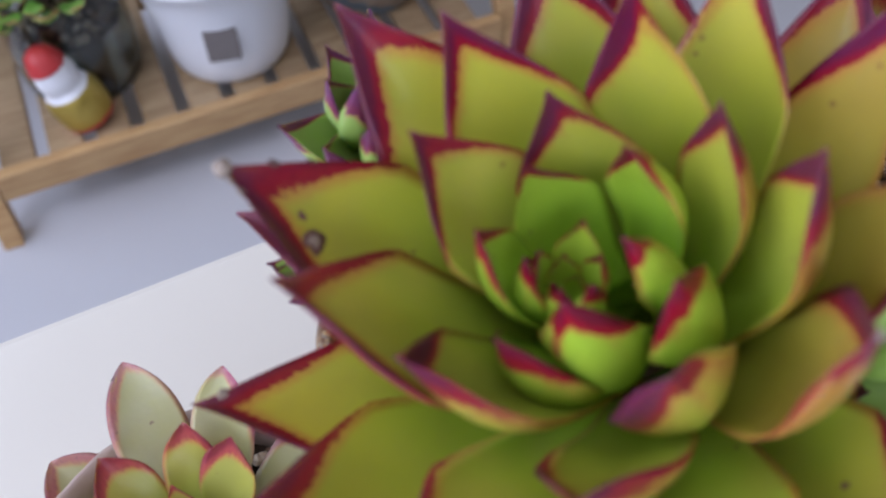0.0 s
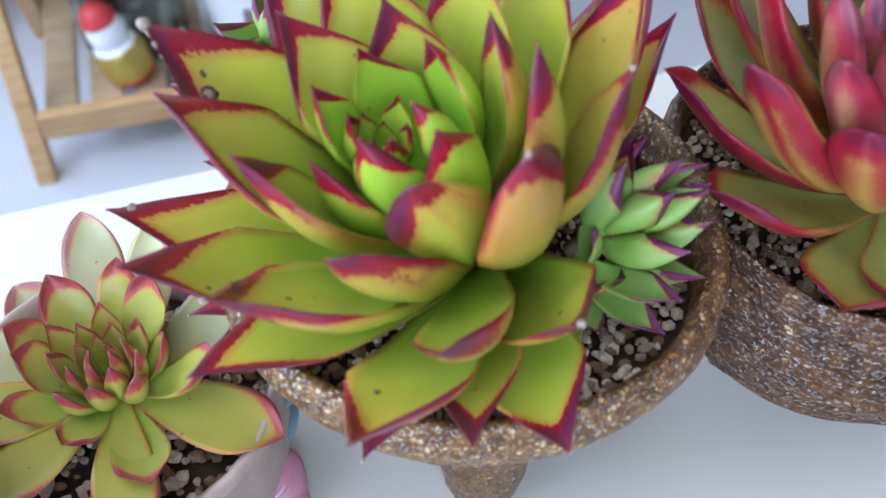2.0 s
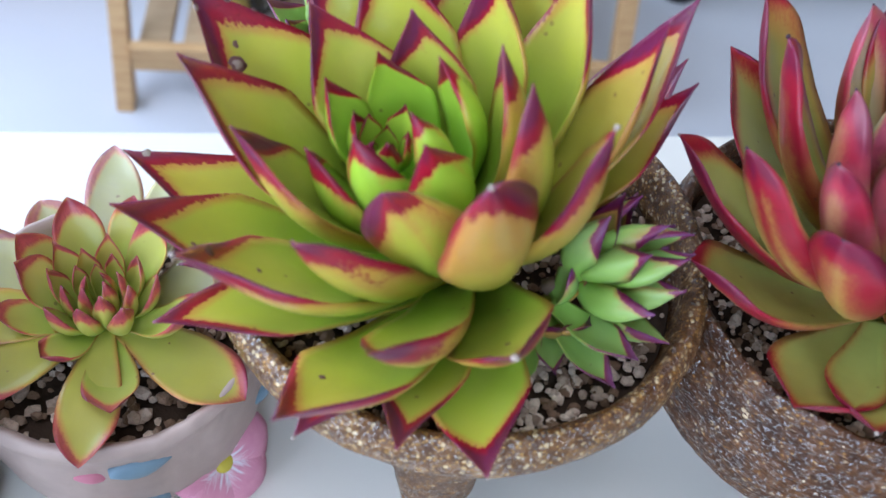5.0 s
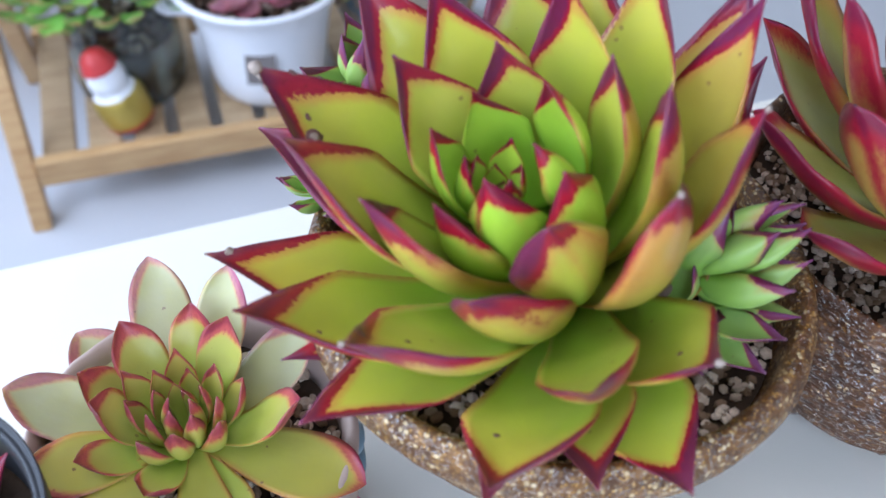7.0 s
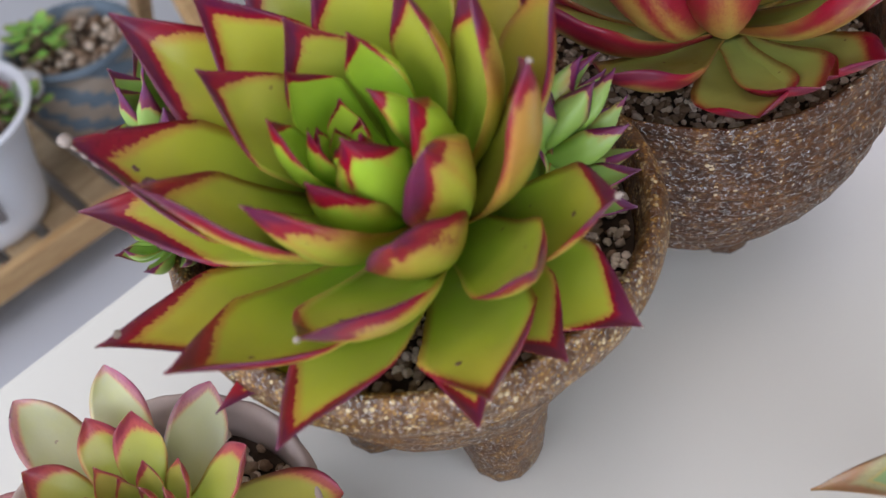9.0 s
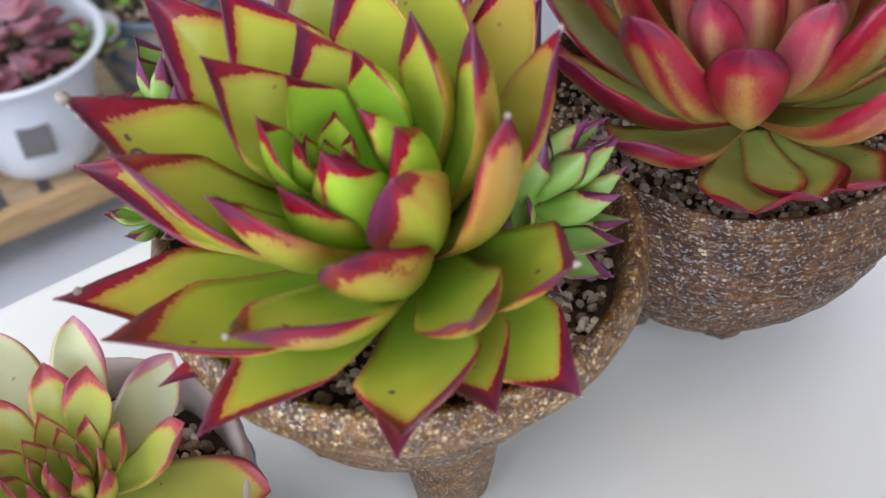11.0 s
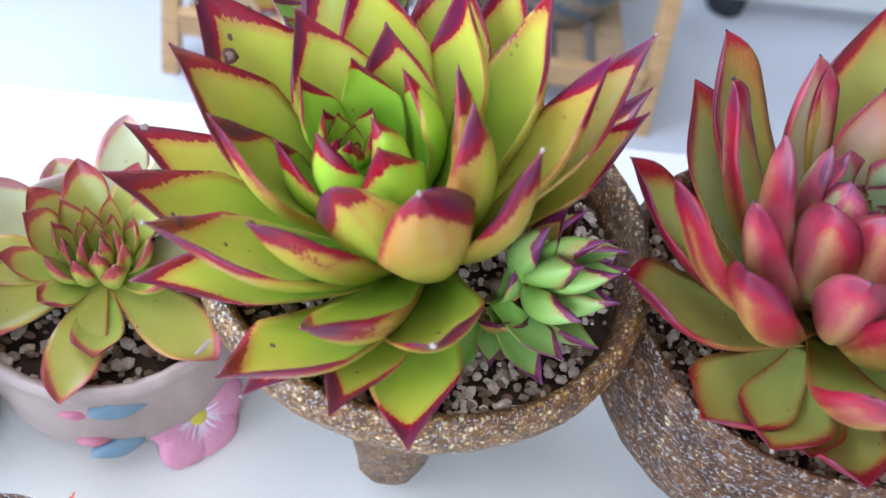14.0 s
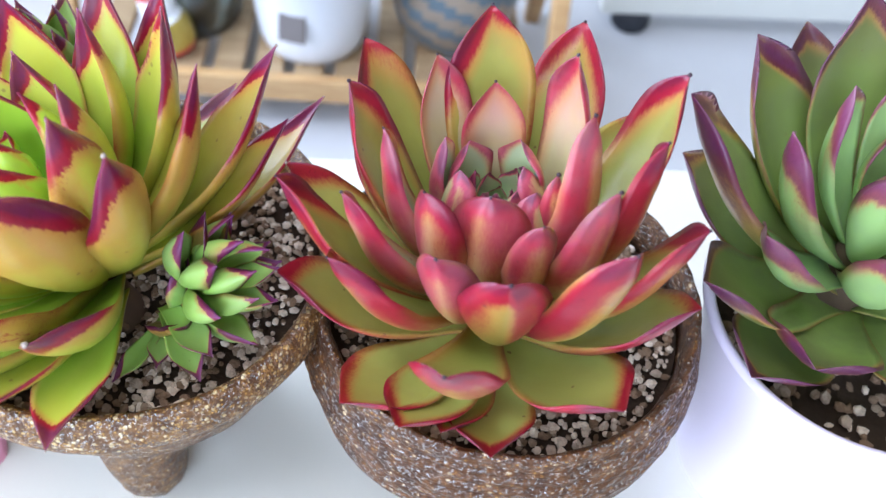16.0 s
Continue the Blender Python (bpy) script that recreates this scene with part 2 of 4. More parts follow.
M_PALE = leaf_material("pale_leaf", (0.42, 0.43, 0.07), (0.48, 0.39, 0.065), (0.38, 0.07, 0.05), (0.30, 0.03, 0.07), bloom=0.02, speckle=0.7, soft=0.22, halo_at=0.6)
M_FROST = leaf_material("frosted_leaf", (0.34, 0.32, 0.05), (0.52, 0.52, 0.27), (0.42, 0.14, 0.14), (0.34, 0.06, 0.12), bloom=0.14, speckle=0.6, soft=0.2, halo_at=0.4, fade=(0.15, 0.6))
M_ROSE = leaf_material("rose_leaf", (0.28, 0.50, 0.20), (0.44, 0.48, 0.26), (0.46, 0.05, 0.10), (0.16, 0.012, 0.06), bloom=0.08, soft=0.2, halo_at=0.5)
M_BLUSHLEAF = leaf_material("blush_leaf", (0.34, 0.46, 0.06), (0.50, 0.40, 0.09), (0.42, 0.07, 0.065), (0.26, 0.03, 0.05), bloom=0.03, soft=0.22, halo_at=0.45)
M_ORANGE = leaf_material("orange_leaf", (0.40, 0.36, 0.06), (0.52, 0.26, 0.05), (0.55, 0.09, 0.02), (0.50, 0.05, 0.02), soft=0.25)
M_JADE = leaf_material("jade_leaf", (0.20, 0.46, 0.08), (0.30, 0.58, 0.12), (0.36, 0.36, 0.10), (0.4, 0.25, 0.1), speckle=0.1)
M_WINE = leaf_material("wine_leaf", (0.40, 0.16, 0.20), (0.36, 0.07, 0.11), (0.32, 0.03, 0.07), (0.2, 0.02, 0.05), bloom=0.2, speckle=0.1)
M_ALOE = leaf_material("aloe_leaf", (0.22, 0.32, 0.12), (0.20, 0.30, 0.12), (0.34, 0.30, 0.14), (0.3, 0.14, 0.06), bloom=0.15)
M_CORK = plain("corky_tip", (0.42, 0.33, 0.27), 0.8, spread=0.5, scale=900)
M_DARKTIP = plain("dark_leaf_point", (0.030, 0.008, 0.018), 0.5, spread=0.4, scale=900)
M_SCAR = plain("corky_scar", (0.22, 0.10, 0.09), 0.6, spread=0.6, scale=1400, relief=0.001)
M_STEM = plain("dry_stem", (0.16, 0.10, 0.06), 0.8, spread=0.4, scale=150)
M_POT = glaze_material("speckled_stoneware", (0.070, 0.026, 0.006), (0.20, 0.088, 0.020), (0.64, 0.48, 0.25), (0.48, 0.26, 0.06), 0.06, 0.05, lip_more=0.15, gloss=0.07)
M_POTDARK = glaze_material("brown_stoneware", (0.048, 0.016, 0.004), (0.14, 0.052, 0.012), (0.66, 0.50, 0.30), (0.42, 0.21, 0.05), 0.03, 0.5, gloss=0.07)
M_LILAC = plain("lilac_ceramic", (0.74, 0.66, 0.80), 0.32, spread=0.05, scale=20)
M_BLUSH = plain("blush_ceramic", (0.60, 0.45, 0.38), 0.5, spread=0.45, scale=60, relief=0.001)
M_PINK = plain("pink_paint", (0.74, 0.25, 0.33), 0.5, spread=0.3, scale=120)
M_PETALS = petal_material()
M_SLATE = plain("slate_blue_paint", (0.24, 0.37, 0.46), 0.5, spread=0.3, scale=150)
M_YELLOW = plain("yellow_paint", (0.75, 0.62, 0.06), 0.5, spread=0.2, scale=300)
M_DARK = plain("charcoal_pot", (0.025, 0.027, 0.032), 0.5, spread=0.3)
M_WHITE = plain("white_ceramic", (0.82, 0.83, 0.86), 0.3, spread=0.04, scale=15)
M_GREYLABEL = plain("grey_label", (0.22, 0.19, 0.18), 0.6, spread=0.3, scale=90)
M_TABLE = plain("cream_laminate", (0.78, 0.745, 0.66), 0.3, spread=0.05, scale=9, relief=0.0001)
M_FLOOR = plain("pale_tile", (0.60, 0.61, 0.64), 0.35, spread=0.12, scale=5, relief=0.0002)
M_WALL = plain("beige_wall_paint", (0.56, 0.53, 0.48), 0.8, spread=0.06, scale=4)
M_WOOD = wood_material("pine_wood", (0.62, 0.40, 0.19), (0.46, 0.26, 0.11))
M_SLAT = wood_material("weathered_slat", (0.50, 0.36, 0.21), (0.30, 0.19, 0.10))
M_BOARD = wood_material("red_brown_wood", (0.42, 0.17, 0.06), (0.26, 0.09, 0.03))
M_SOIL = plain("potting_soil", (0.085, 0.048, 0.026), 0.95, spread=0.7, scale=260, relief=0.004)
M_RUBBER = plain("dark_rubber", (0.022, 0.027, 0.04), 0.6, spread=0.3)
M_METAL = plain("cream_painted_metal", (0.78, 0.79, 0.74), 0.35, spread=0.05)
M_GOLD = plain("gold_paint", (0.55, 0.40, 0.08), 0.35, metal=0.5, spread=0.3, scale=120)
M_SCARLET = plain("scarlet_paint", (0.62, 0.05, 0.05), 0.45, spread=0.2)
M_JARBLUE = plain("blue_grey_slip", (0.15, 0.21, 0.26), 0.35, spread=0.5, scale=50)
M_JARBROWN = plain("sand_slip", (0.42, 0.33, 0.25), 0.45, spread=0.5, scale=70)


def gravel_material():
    mat, nt, bsdf = material("pumice_gravel")
    geo = nt.nodes.new("ShaderNodeNewGeometry")
    f = noise_tex(nt, 700, 4, 0.7)
    c = mix(nt, ramp(nt, geo.outputs["Random Per Island"], 0.2, 1.0), (0.24, 0.145, 0.085), (0.88, 0.73, 0.58))
    c = mix(nt, math_node(nt, "MULTIPLY", ramp(nt, f, 0.45, 0.7), 0.4), c, (0.24, 0.16, 0.10))
    nt.links.new(c, bsdf.inputs["Base Color"])
    bsdf.inputs["Roughness"].default_value = 0.9
    bump(nt, bsdf, f, 0.6, 0.001)
    return mat


M_GRAVEL = gravel_material()


def glass_material():
    mat, nt, bsdf = material("smoky_glass")
    bsdf.inputs["Base Color"].default_value = (0.62, 0.66, 0.62, 1)
    bsdf.inputs["Transmission Weight"].default_value = 1.0
    bsdf.inputs["Roughness"].default_value = 0.08
    return mat


M_GLASS = glass_material()


# ---- mesh helpers ----
FLOOR_Z, TABLE_Z, YAW = -0.40, 0.016, 7.2


def finish(name, bm, mats, parent=None, label="", smooth=True):
    me = bpy.data.meshes.new(name)
    bm.normal_update()
    bm.to_mesh(me)
    bm.free()
    for mt in mats if isinstance(mats, (list, tuple)) else [mats]:
        me.materials.append(mt)
    if smooth:
        me.shade_smooth()
    ob = new(name, me)
    if parent is not None:
        ob.parent = parent
    if label:
        ob["label"] = label
    return ob


def part(name, bm, mat, parent, label="", smooth=True):
    return finish(name, bm, mat, parent, label, smooth)


def empty(name, x, y, z, rz=0.0):
    ob = new(name)
    ob.empty_display_size = 0.02
    ob.matrix_world = pose(x, y, z, 0, 0, rz)
    return ob


def box(bm, x0, y0, z0, x1, y1, z1, bevel=0.0, mat=0):
    start = len(bm.faces)
    vs = [bm.verts.new(p) for p in ((x0, y0, z0), (x1, y0, z0), (x1, y1, z0), (x0, y1, z0), (x0, y0, z1), (x1, y0, z1), (x1, y1, z1), (x0, y1, z1))]
    fs = [bm.faces.new([vs[i] for i in q]) for q in ((3, 2, 1, 0), (4, 5, 6, 7), (0, 1, 5, 4), (1, 2, 6, 5), (2, 3, 7, 6), (3, 0, 4, 7))]
    for f in fs:
        f.material_index = mat
    if bevel:
        es = list({e for f in fs for e in f.edges})
        bmesh.ops.bevel(bm, geom=es, offset=bevel, segments=2, profile=0.6, affect="EDGES")
    return start


def lathe(profile, seg=96, wob=0.0, seed=0.0, close=True):
    """Turn a profile of (radius, height) round z; wob: unevenness of a hand-thrown wall."""
    bm = bmesh.new()
    rings = []
    for r, z in profile:
        ring = []
        for i in range(seg):
            a = 2 * math.pi * i / seg
            k = r
            if wob and r > 0.01:
                k += wob * noise.noise(Vector((math.cos(a) * 2.2 + seed, math.sin(a) * 2.2, z * 45)))
                k += wob * 0.45 * noise.noise(Vector((math.cos(a) * 11, math.sin(a) * 11 + seed, z * 160)))
            ring.append(bm.verts.new((k * math.cos(a), k * math.sin(a), z)))
        rings.append(ring)
    for a, b in zip(rings, rings[1:]):
        for i in range(seg):
            bm.faces.new((a[i], a[(i + 1) % seg], b[(i + 1) % seg], b[i]))
    if close:
        for ring, flip in ((rings[0], True), (rings[-1], False)):
            bm.faces.new(ring[::-1] if flip else ring)
    return bm


def curve_profile(points, steps=5):
    """A smooth run of (radius, height) through a few control points."""
    out, p = [], [points[0], *points, points[-1]]
    for i in range(1, len(p) - 2):
        for k in range(steps):
            t = k / steps
            out.append(tuple(0.5 * (2 * p[i][j] + (p[i + 1][j] - p[i - 1][j]) * t + (2 * p[i - 1][j] - 5 * p[i][j] + 4 * p[i + 1][j] - p[i + 2][j]) * t * t
                       + (3 * p[i][j] - p[i - 1][j] - 3 * p[i + 1][j] + p[i + 2][j]) * t ** 3) for j in (0, 1)))
    out.append(points[-1])
    return out


def ridged(profile, depth, pitch, top):
    """Throwing ridges on the outer wall of a turned profile, below the height top."""
    out, inner = [], False
    for i, (r, z) in enumerate(profile):
        inner = inner or z > top
        k = 0 if inner else depth * math.sin(2 * math.pi * z / pitch) * (0.7 + 0.3 * math.sin(z * 613))
        out.append((r + k, z))
    return out


def smooth_step(a, b, x):
    t = min(1, max(0, (x - a) / (b - a)))
    return t * t * (3 - 2 * t)


def leaf_mesh(base, tip, width, thick=0.0075, sag=0.16, twist=0.0, cup=0.22, belly=0.6, point=1.2, blunt=1.08, rimw=0.105, red=0.84, waist=0.55, flush=0.0,
              along=22, across=10, seed=0.0, mucro=0.05, start=0.47, vee=0.13, fall=0.11, axis=(0, 0, 1)):
    """A thick succulent leaf from base to tip: channelled inner face, keeled back, pointed end. Values 'rim' and 'along' carry its pigment."""
    bm = bmesh.new()
    l_rim, l_al = bm.verts.layers.float.new("rim"), bm.verts.layers.float.new("along")
    l_skin = bm.verts.layers.float_vector.new("skin")
    lean = noise.noise(Vector((seed * 2.1, 7.3, 0.2)))
    b, t = Vector(base), Vector(tip)
    d = t - b
    up = Vector(axis).normalized()
    out = d - up * d.dot(up)
    out = out.normalized() if out.length > 1e-5 else Vector((0, -1, 0))
    side0 = up.cross(out)
    chord = d.normalized()
    lift = chord.cross(side0).normalized()
    mid = b + d * 0.55 - lift * sag * d.length
    rings = []
    for i in range(along + 1):
        v = i / along
        v = v + 0.10 * math.sin(math.pi * v) * v
        v = min(v, 0.995) if i < along else 1.0
        p = b * (1 - v) ** 2 + mid * 2 * v * (1 - v) + t * v * v
        tan = ((mid - b) * (1 - v) + (t - mid) * v).normalized()
        ang = radians(twist) * smooth_step(0.15, 1, v)
        s = (side0 - tan * side0.dot(tan)).normalized()
        n = tan.cross(s)
        s, n = s * math.cos(ang) + n * math.sin(ang), n * math.cos(ang) - s * math.sin(ang)
        if v < belly:
            f = waist + (1 - waist) * smooth_step(0, belly, v) ** 0.9
        else:
            q = (v - belly) / (1 - belly)
            f = max(0.0, 1 - q ** point) ** blunt + mucro * (1 - q) * q
        hw = max(width / 2 * f, 0.00035)
        th = thick * (0.55 + 0.45 * math.sin(math.pi * min(1, v * 1.15 + 0.12))) * max(0.1, 1 - v ** 4) * min(1.0, 0.3 + f)
        wav = 0.05 * noise.noise(Vector((v * 2.3, seed * 3.7, 0.5)))
        cv = cup * (0.45 + 0.9 * v) + 0.30 * smooth_step(0.72, 1.0, v) + wav
        front, back = [], []
        mw = rimw * (2.9 * smooth_step(start, 0.97, v) - 0.20)
        band = 0.5 * noise.noise(Vector((v * 4.0, seed, 3.1)))
        for k in range(across + 1):
            u = -1 + 2 * k / across
            u = math.copysign(abs(u) ** 0.85, u)
            edge = 0.07 * noise.noise(Vector((v * 5, u * 1.5 + seed, seed))) * hw
            q1 = p + s * (u * hw) + n * (cv * hw * u * u + edge)
            vert = bm.verts.new(q1)
            e = abs(u)
            tipness = (v - (red + vee - 0.03 * lean)) / 0.13
            ms = mw * (1 + 2.2 * lean * u + 1.3 * band)
            strip = (ms * width * 0.56 - (1 - e) * hw) / (fall * width)
            vert[l_rim] = max(min(1, max(strip, tipness + 0.4 * (e - 0.5))), -1)
            vert[l_al], vert[l_skin] = v, (u * hw, v * d.length, seed * 0.01)
            front.append(vert)
            if 0 < k < across:
                drop = th * (1 - e ** 2.2) ** 0.7 + 0.16 * th * (1 - e)
                vert = bm.verts.new(p + s * (u * hw * 0.985) + n * (cv * hw * u * u - drop))
                tipness = (v - red + 0.06) / 0.12
                tipness = max(tipness, flush * (1.6 * smooth_step(0.15, 0.75, v) - 0.6) * (1 + 0.4 * e) if flush else 0.8 * v - 0.95)
                vert[l_rim] = max(min(1, max((e - 1 + ms * 1.25) * 2.0, tipness + 0.5 * (e - 0.5) + 0.6 * noise.noise(Vector((u * 2.5, seed, 9.1))))), -1)
                vert[l_al], vert[l_skin] = v, (u * hw, v * d.length, seed * 0.01 + 0.5)
                back.append(vert)
        rings.append(front + back[::-1])
    m = len(rings[0])
    for a, c in zip(rings, rings[1:]):
        for i in range(m):
            bm.faces.new((a[i], c[i], c[(i + 1) % m], a[(i + 1) % m]))
    bm.faces.new(rings[0])
    bm.faces.new(rings[-1][::-1])
    return bm


def pip(parent, name, place, r, mat, label="", squash=1.0):
    bm = bmesh.new()
    bmesh.ops.create_icosphere(bm, subdivisions=2, radius=r)
    for vtx in bm.verts:
        vtx.co *= 1 + 0.25 * noise.noise(vtx.co * 900 + Vector(place) * 50)
        vtx.co.z *= squash
        vtx.co += Vector(place)
    return part(name, bm, mat, parent, label)


def foot_mesh(r, h):
    """A stubby pinched foot that tapers to a rounded toe."""
    bm = lathe(curve_profile([(r * 0.5, 0), (r * 0.82, h * 0.05), (r * 0.98, h * 0.25), (r * 1.1, h * 0.6), (r * 1.35, h)], 4), 20, 0.0015, 3.0)
    return bm


def planter(name, x, y, profile, feet, foot_r, foot_at, foot_h, mat, label, rz=0.0, wob=0.0022, seed=0.0, seg=128):
    pot = empty(name, x, y, TABLE_Z, rz)
    part("bowl", lathe(profile, seg, wob, seed, close=False), mat, pot)
    for i in range(feet):
        a = 2 * math.pi * i / feet - math.pi / 2
        ob = part("foot", foot_mesh(foot_r, foot_h), mat, pot)
        ob.location = (foot_at * math.cos(a), foot_at * math.sin(a), 0)
    return tagged(pot, label, "planter")


def soil_bed(x, y, z, r, count, smin, smax, label, seed):
    """A bed of soil with loose pumice pebbles on it, as one heap."""
    rng = random.Random(seed)
    bm = bmesh.new()
    rings = [[bm.verts.new((0, 0, 0.002))]]
    for k in range(1, 9):
        rr = r * k / 8
        ring = []
        for i in range(40):
            a = 2 * math.pi * i / 40
            ring.append(bm.verts.new((rr * math.cos(a), rr * math.sin(a), 0.003 * noise.noise(Vector((math.cos(a) * rr * 90, math.sin(a) * rr * 90, seed))))))
        rings.append(ring)
    for i in range(40):
        bm.faces.new((rings[0][0], rings[1][i], rings[1][(i + 1) % 40]))
    for a, b in zip(rings[1:], rings[2:]):
        for i in range(40):
            bm.faces.new((a[i], b[i], b[(i + 1) % 40], a[(i + 1) % 40]))
    for f in bm.faces:
        f.material_index = 1
    soil = bm
    verts, faces = [], []
    t = (1 + 5 ** 0.5) / 2
    ico = [Vector(p).normalized() for p in ((-1, t, 0), (1, t, 0), (-1, -t, 0), (1, -t, 0), (0, -1, t), (0, 1, t), (0, -1, -t), (0, 1, -t), (t, 0, -1), (t, 0, 1), (-t, 0, -1), (-t, 0, 1))]
    tri = ((0, 11, 5), (0, 5, 1), (0, 1, 7), (0, 7, 10), (0, 10, 11), (1, 5, 9), (5, 11, 4), (11, 10, 2), (10, 7, 6), (7, 1, 8),
           (3, 9, 4), (3, 4, 2), (3, 2, 6), (3, 6, 8), (3, 8, 9), (4, 9, 5), (2, 4, 11), (6, 2, 10), (8, 6, 7), (9, 8, 1))
    for _ in range(count):
        a, rr = rng.uniform(0, 2 * math.pi), r * 0.97 * math.sqrt(rng.random())
        s = rng.uniform(smin, smax)
        c = Vector((rr * math.cos(a), rr * math.sin(a), 0.0015 + s * rng.uniform(0.1, 0.9)))
        sx, sy, sz = rng.uniform(0.7, 1.3), rng.uniform(0.7, 1.3), rng.uniform(0.6, 1.0)
        k = len(verts)
        verts += [c + Vector((q.x * sx, q.y * sy, q.z * sz)) * s * rng.uniform(0.8, 1.15) for q in ico]
        faces += [(i + k, j + k, l + k) for i, j, l in tri]
    me = bpy.data.meshes.new("stones")
    me.from_pydata(verts, [], faces)
    soil.from_mesh(me)
    bpy.data.meshes.remove(me)
    ob = finish("gravel_soil", soil, [M_GRAVEL, M_SOIL], None, "", smooth=False)
    ob.location = (x, y, z)
    return tagged(ob, label, "soil", "", "stuff")


# ---- room ----
def slab(name, x0, y0, z0, x1, y1, z1, mat, bevel=0.0):
    bm = bmesh.new()
    box(bm, x0, y0, z0, x1, y1, z1, bevel)
    return tagged(finish(name, bm, mat, None, "", smooth=False), kind="structure")


tagged(slab("floor", -1.3, -1.8, FLOOR_Z - 0.1, 2.4, 2.4, FLOOR_Z, M_FLOOR), "pale blue-grey smooth floor tiles", "floor")
tagged(slab("ceiling", -1.3, -1.8, 2.2, 2.4, 2.4, 2.3, M_WALL), "plain pale painted ceiling", "ceiling")
tagged(slab("wall_north", -1.3, 2.4, FLOOR_Z, 2.4, 2.5, 2.2, M_WALL), "plain beige painted wall", "wall")
bm = bmesh.new()
box(bm, -1.3, -1.9, FLOOR_Z, 2.4, -1.8, 0.28)
box(bm, -1.3, -1.9, 1.62, 2.4, -1.8, 2.2)
box(bm, -1.3, -1.9, 0.28, -1.12, -1.8, 1.62)
box(bm, 0.72, -1.9, 0.28, 2.4, -1.8, 1.62)
tagged(finish("wall_south", bm, M_WALL, None, "", smooth=False), "beige painted wall with a window opening", "wall", kind="structure")
tagged(slab("wall_east", 2.4, -1.8, FLOOR_Z, 2.5, 2.4, 2.2, M_WALL), "plain beige painted wall", "wall")
bm = bmesh.new()
box(bm, -1.1, -1.8, FLOOR_Z, -1.0, 2.4, 0.04)
box(bm, -1.1, -1.8, 1.08, -1.0, 2.4, 2.2)
box(bm, -1.1, -1.8, 0.04, -1.0, -1.17, 1.08)
box(bm, -1.1, 1.47, 0.04, -1.0, 2.4, 1.08)
tagged(finish("wall_west", bm, M_WALL, None, "", smooth=False), "beige painted wall with a wide window opening", "wall", kind="structure")

# ---- table ----
table = empty("table", 0, 0.176, TABLE_Z, YAW)
bm = bmesh.new()
box(bm, -0.9, -0.75, -0.022, 1.1, 0, 0, 0.004)
part("tabletop", bm, M_TABLE, table, "", smooth=False)
for lx, ly in ((-0.84, -0.69), (-0.84, -0.06), (1.04, -0.69), (1.04, -0.06)):
    bm = bmesh.new()
    box(bm, lx - 0.02, ly - 0.02, FLOOR_Z - TABLE_Z, lx + 0.02, ly + 0.02, -0.022, 0.003)
    part("leg", bm, M_METAL, table, "", smooth=False)
tagged(table, "low cream white laminate table holding the potted succulents", "table")


# ---- the plants on the table ----
def plant(name, label, x, y, z, category="succulent"):
    return tagged(empty(name, x, y, z), label, category)


def grow(pl, rows, mat, base_r=0.007, foot=(0, 0, 0), top=None, reach=0.052, pips=0, pip_mat=None, pip_r=0.0004, **shape):
    """Leaves of one tier; rows of tip x, y, z, width and base height, in metres from the plant's foot. foot and top: the ends of a leaning stem."""
    made = []
    for n, (tx, ty, tz, w, bz) in enumerate(rows):
        if top is None:
            o, axis = Vector((0, 0, bz)), Vector((0, 0, 1))
        else:
            axis = Vector(top) - Vector(foot)
            o = Vector(foot) + axis * (0.78 * (bz - 0.008) / reach)
        d = Vector((tx, ty, tz)) - o
        d = d - axis * (d.dot(axis) / axis.length_squared)
        base = o + d.normalized() * base_r
        made.append(part("leaf", leaf_mesh(base, (tx, ty, tz), w, seed=n * 1.7 + tz * 40, axis=axis, **shape), mat, pl))
        if pips and n % pips == 0:
            pip(made[-1], "corky_tip", (tx, ty, tz), pip_r + 0.0001 * (n % 4), pip_mat or M_CORK)
    return made


def rosette_core(pl, x, y, z, count, r0, r1, h0, h1, w0, w1, mat, phase=0.0, **shape):
    """Small spiral leaves that close the middle of a rosette."""
    for i in range(count):
        f = i / max(1, count - 1)
        a = phase + i * 2.39996
        r, h, w = r0 + (r1 - r0) * f, h0 + (h1 - h0) * f, w0 + (w1 - w0) * f
        base = (x + 0.1 * r * math.cos(a), y + 0.1 * r * math.sin(a), z)
        tip = (x + r * math.cos(a), y + r * math.sin(a), z + h)
        part("leaf", leaf_mesh(base, tip, w, thick=0.28 * w, seed=i * 2.1, along=10, **shape), mat, pl)


# pot with the large green rosette
RIM = [(0.030, 0.058), (0.044, 0.0585), (0.053, 0.065), (0.0615, 0.080), (0.0675, 0.096), (0.0705, 0.107), (0.0724, 0.1125), (0.0768, 0.1135), (0.0798, 0.1172), (0.0812, 0.1235), (0.0803, 0.1292),
       (0.0778, 0.1330), (0.0750, 0.1328), (0.0730, 0.1295), (0.0718, 0.122), (0.070, 0.100)]
planter("stoneware_pot", 0.012, 0.003, ridged(curve_profile([(r, z - 0.006) for r, z in RIM], 8), 0.0003, 0.0052, 0.106), 3, 0.0165, 0.031, 0.060, M_POT,
        "brown speckled stoneware pot with rolled rim and stub feet", rz=2, wob=0.0011, seed=1.0)
soil_bed(0.012, 0.003, 0.125, 0.0712, 2700, 0.0007, 0.0021, "pale pumice gravel over dark soil in the brown pot", 5)

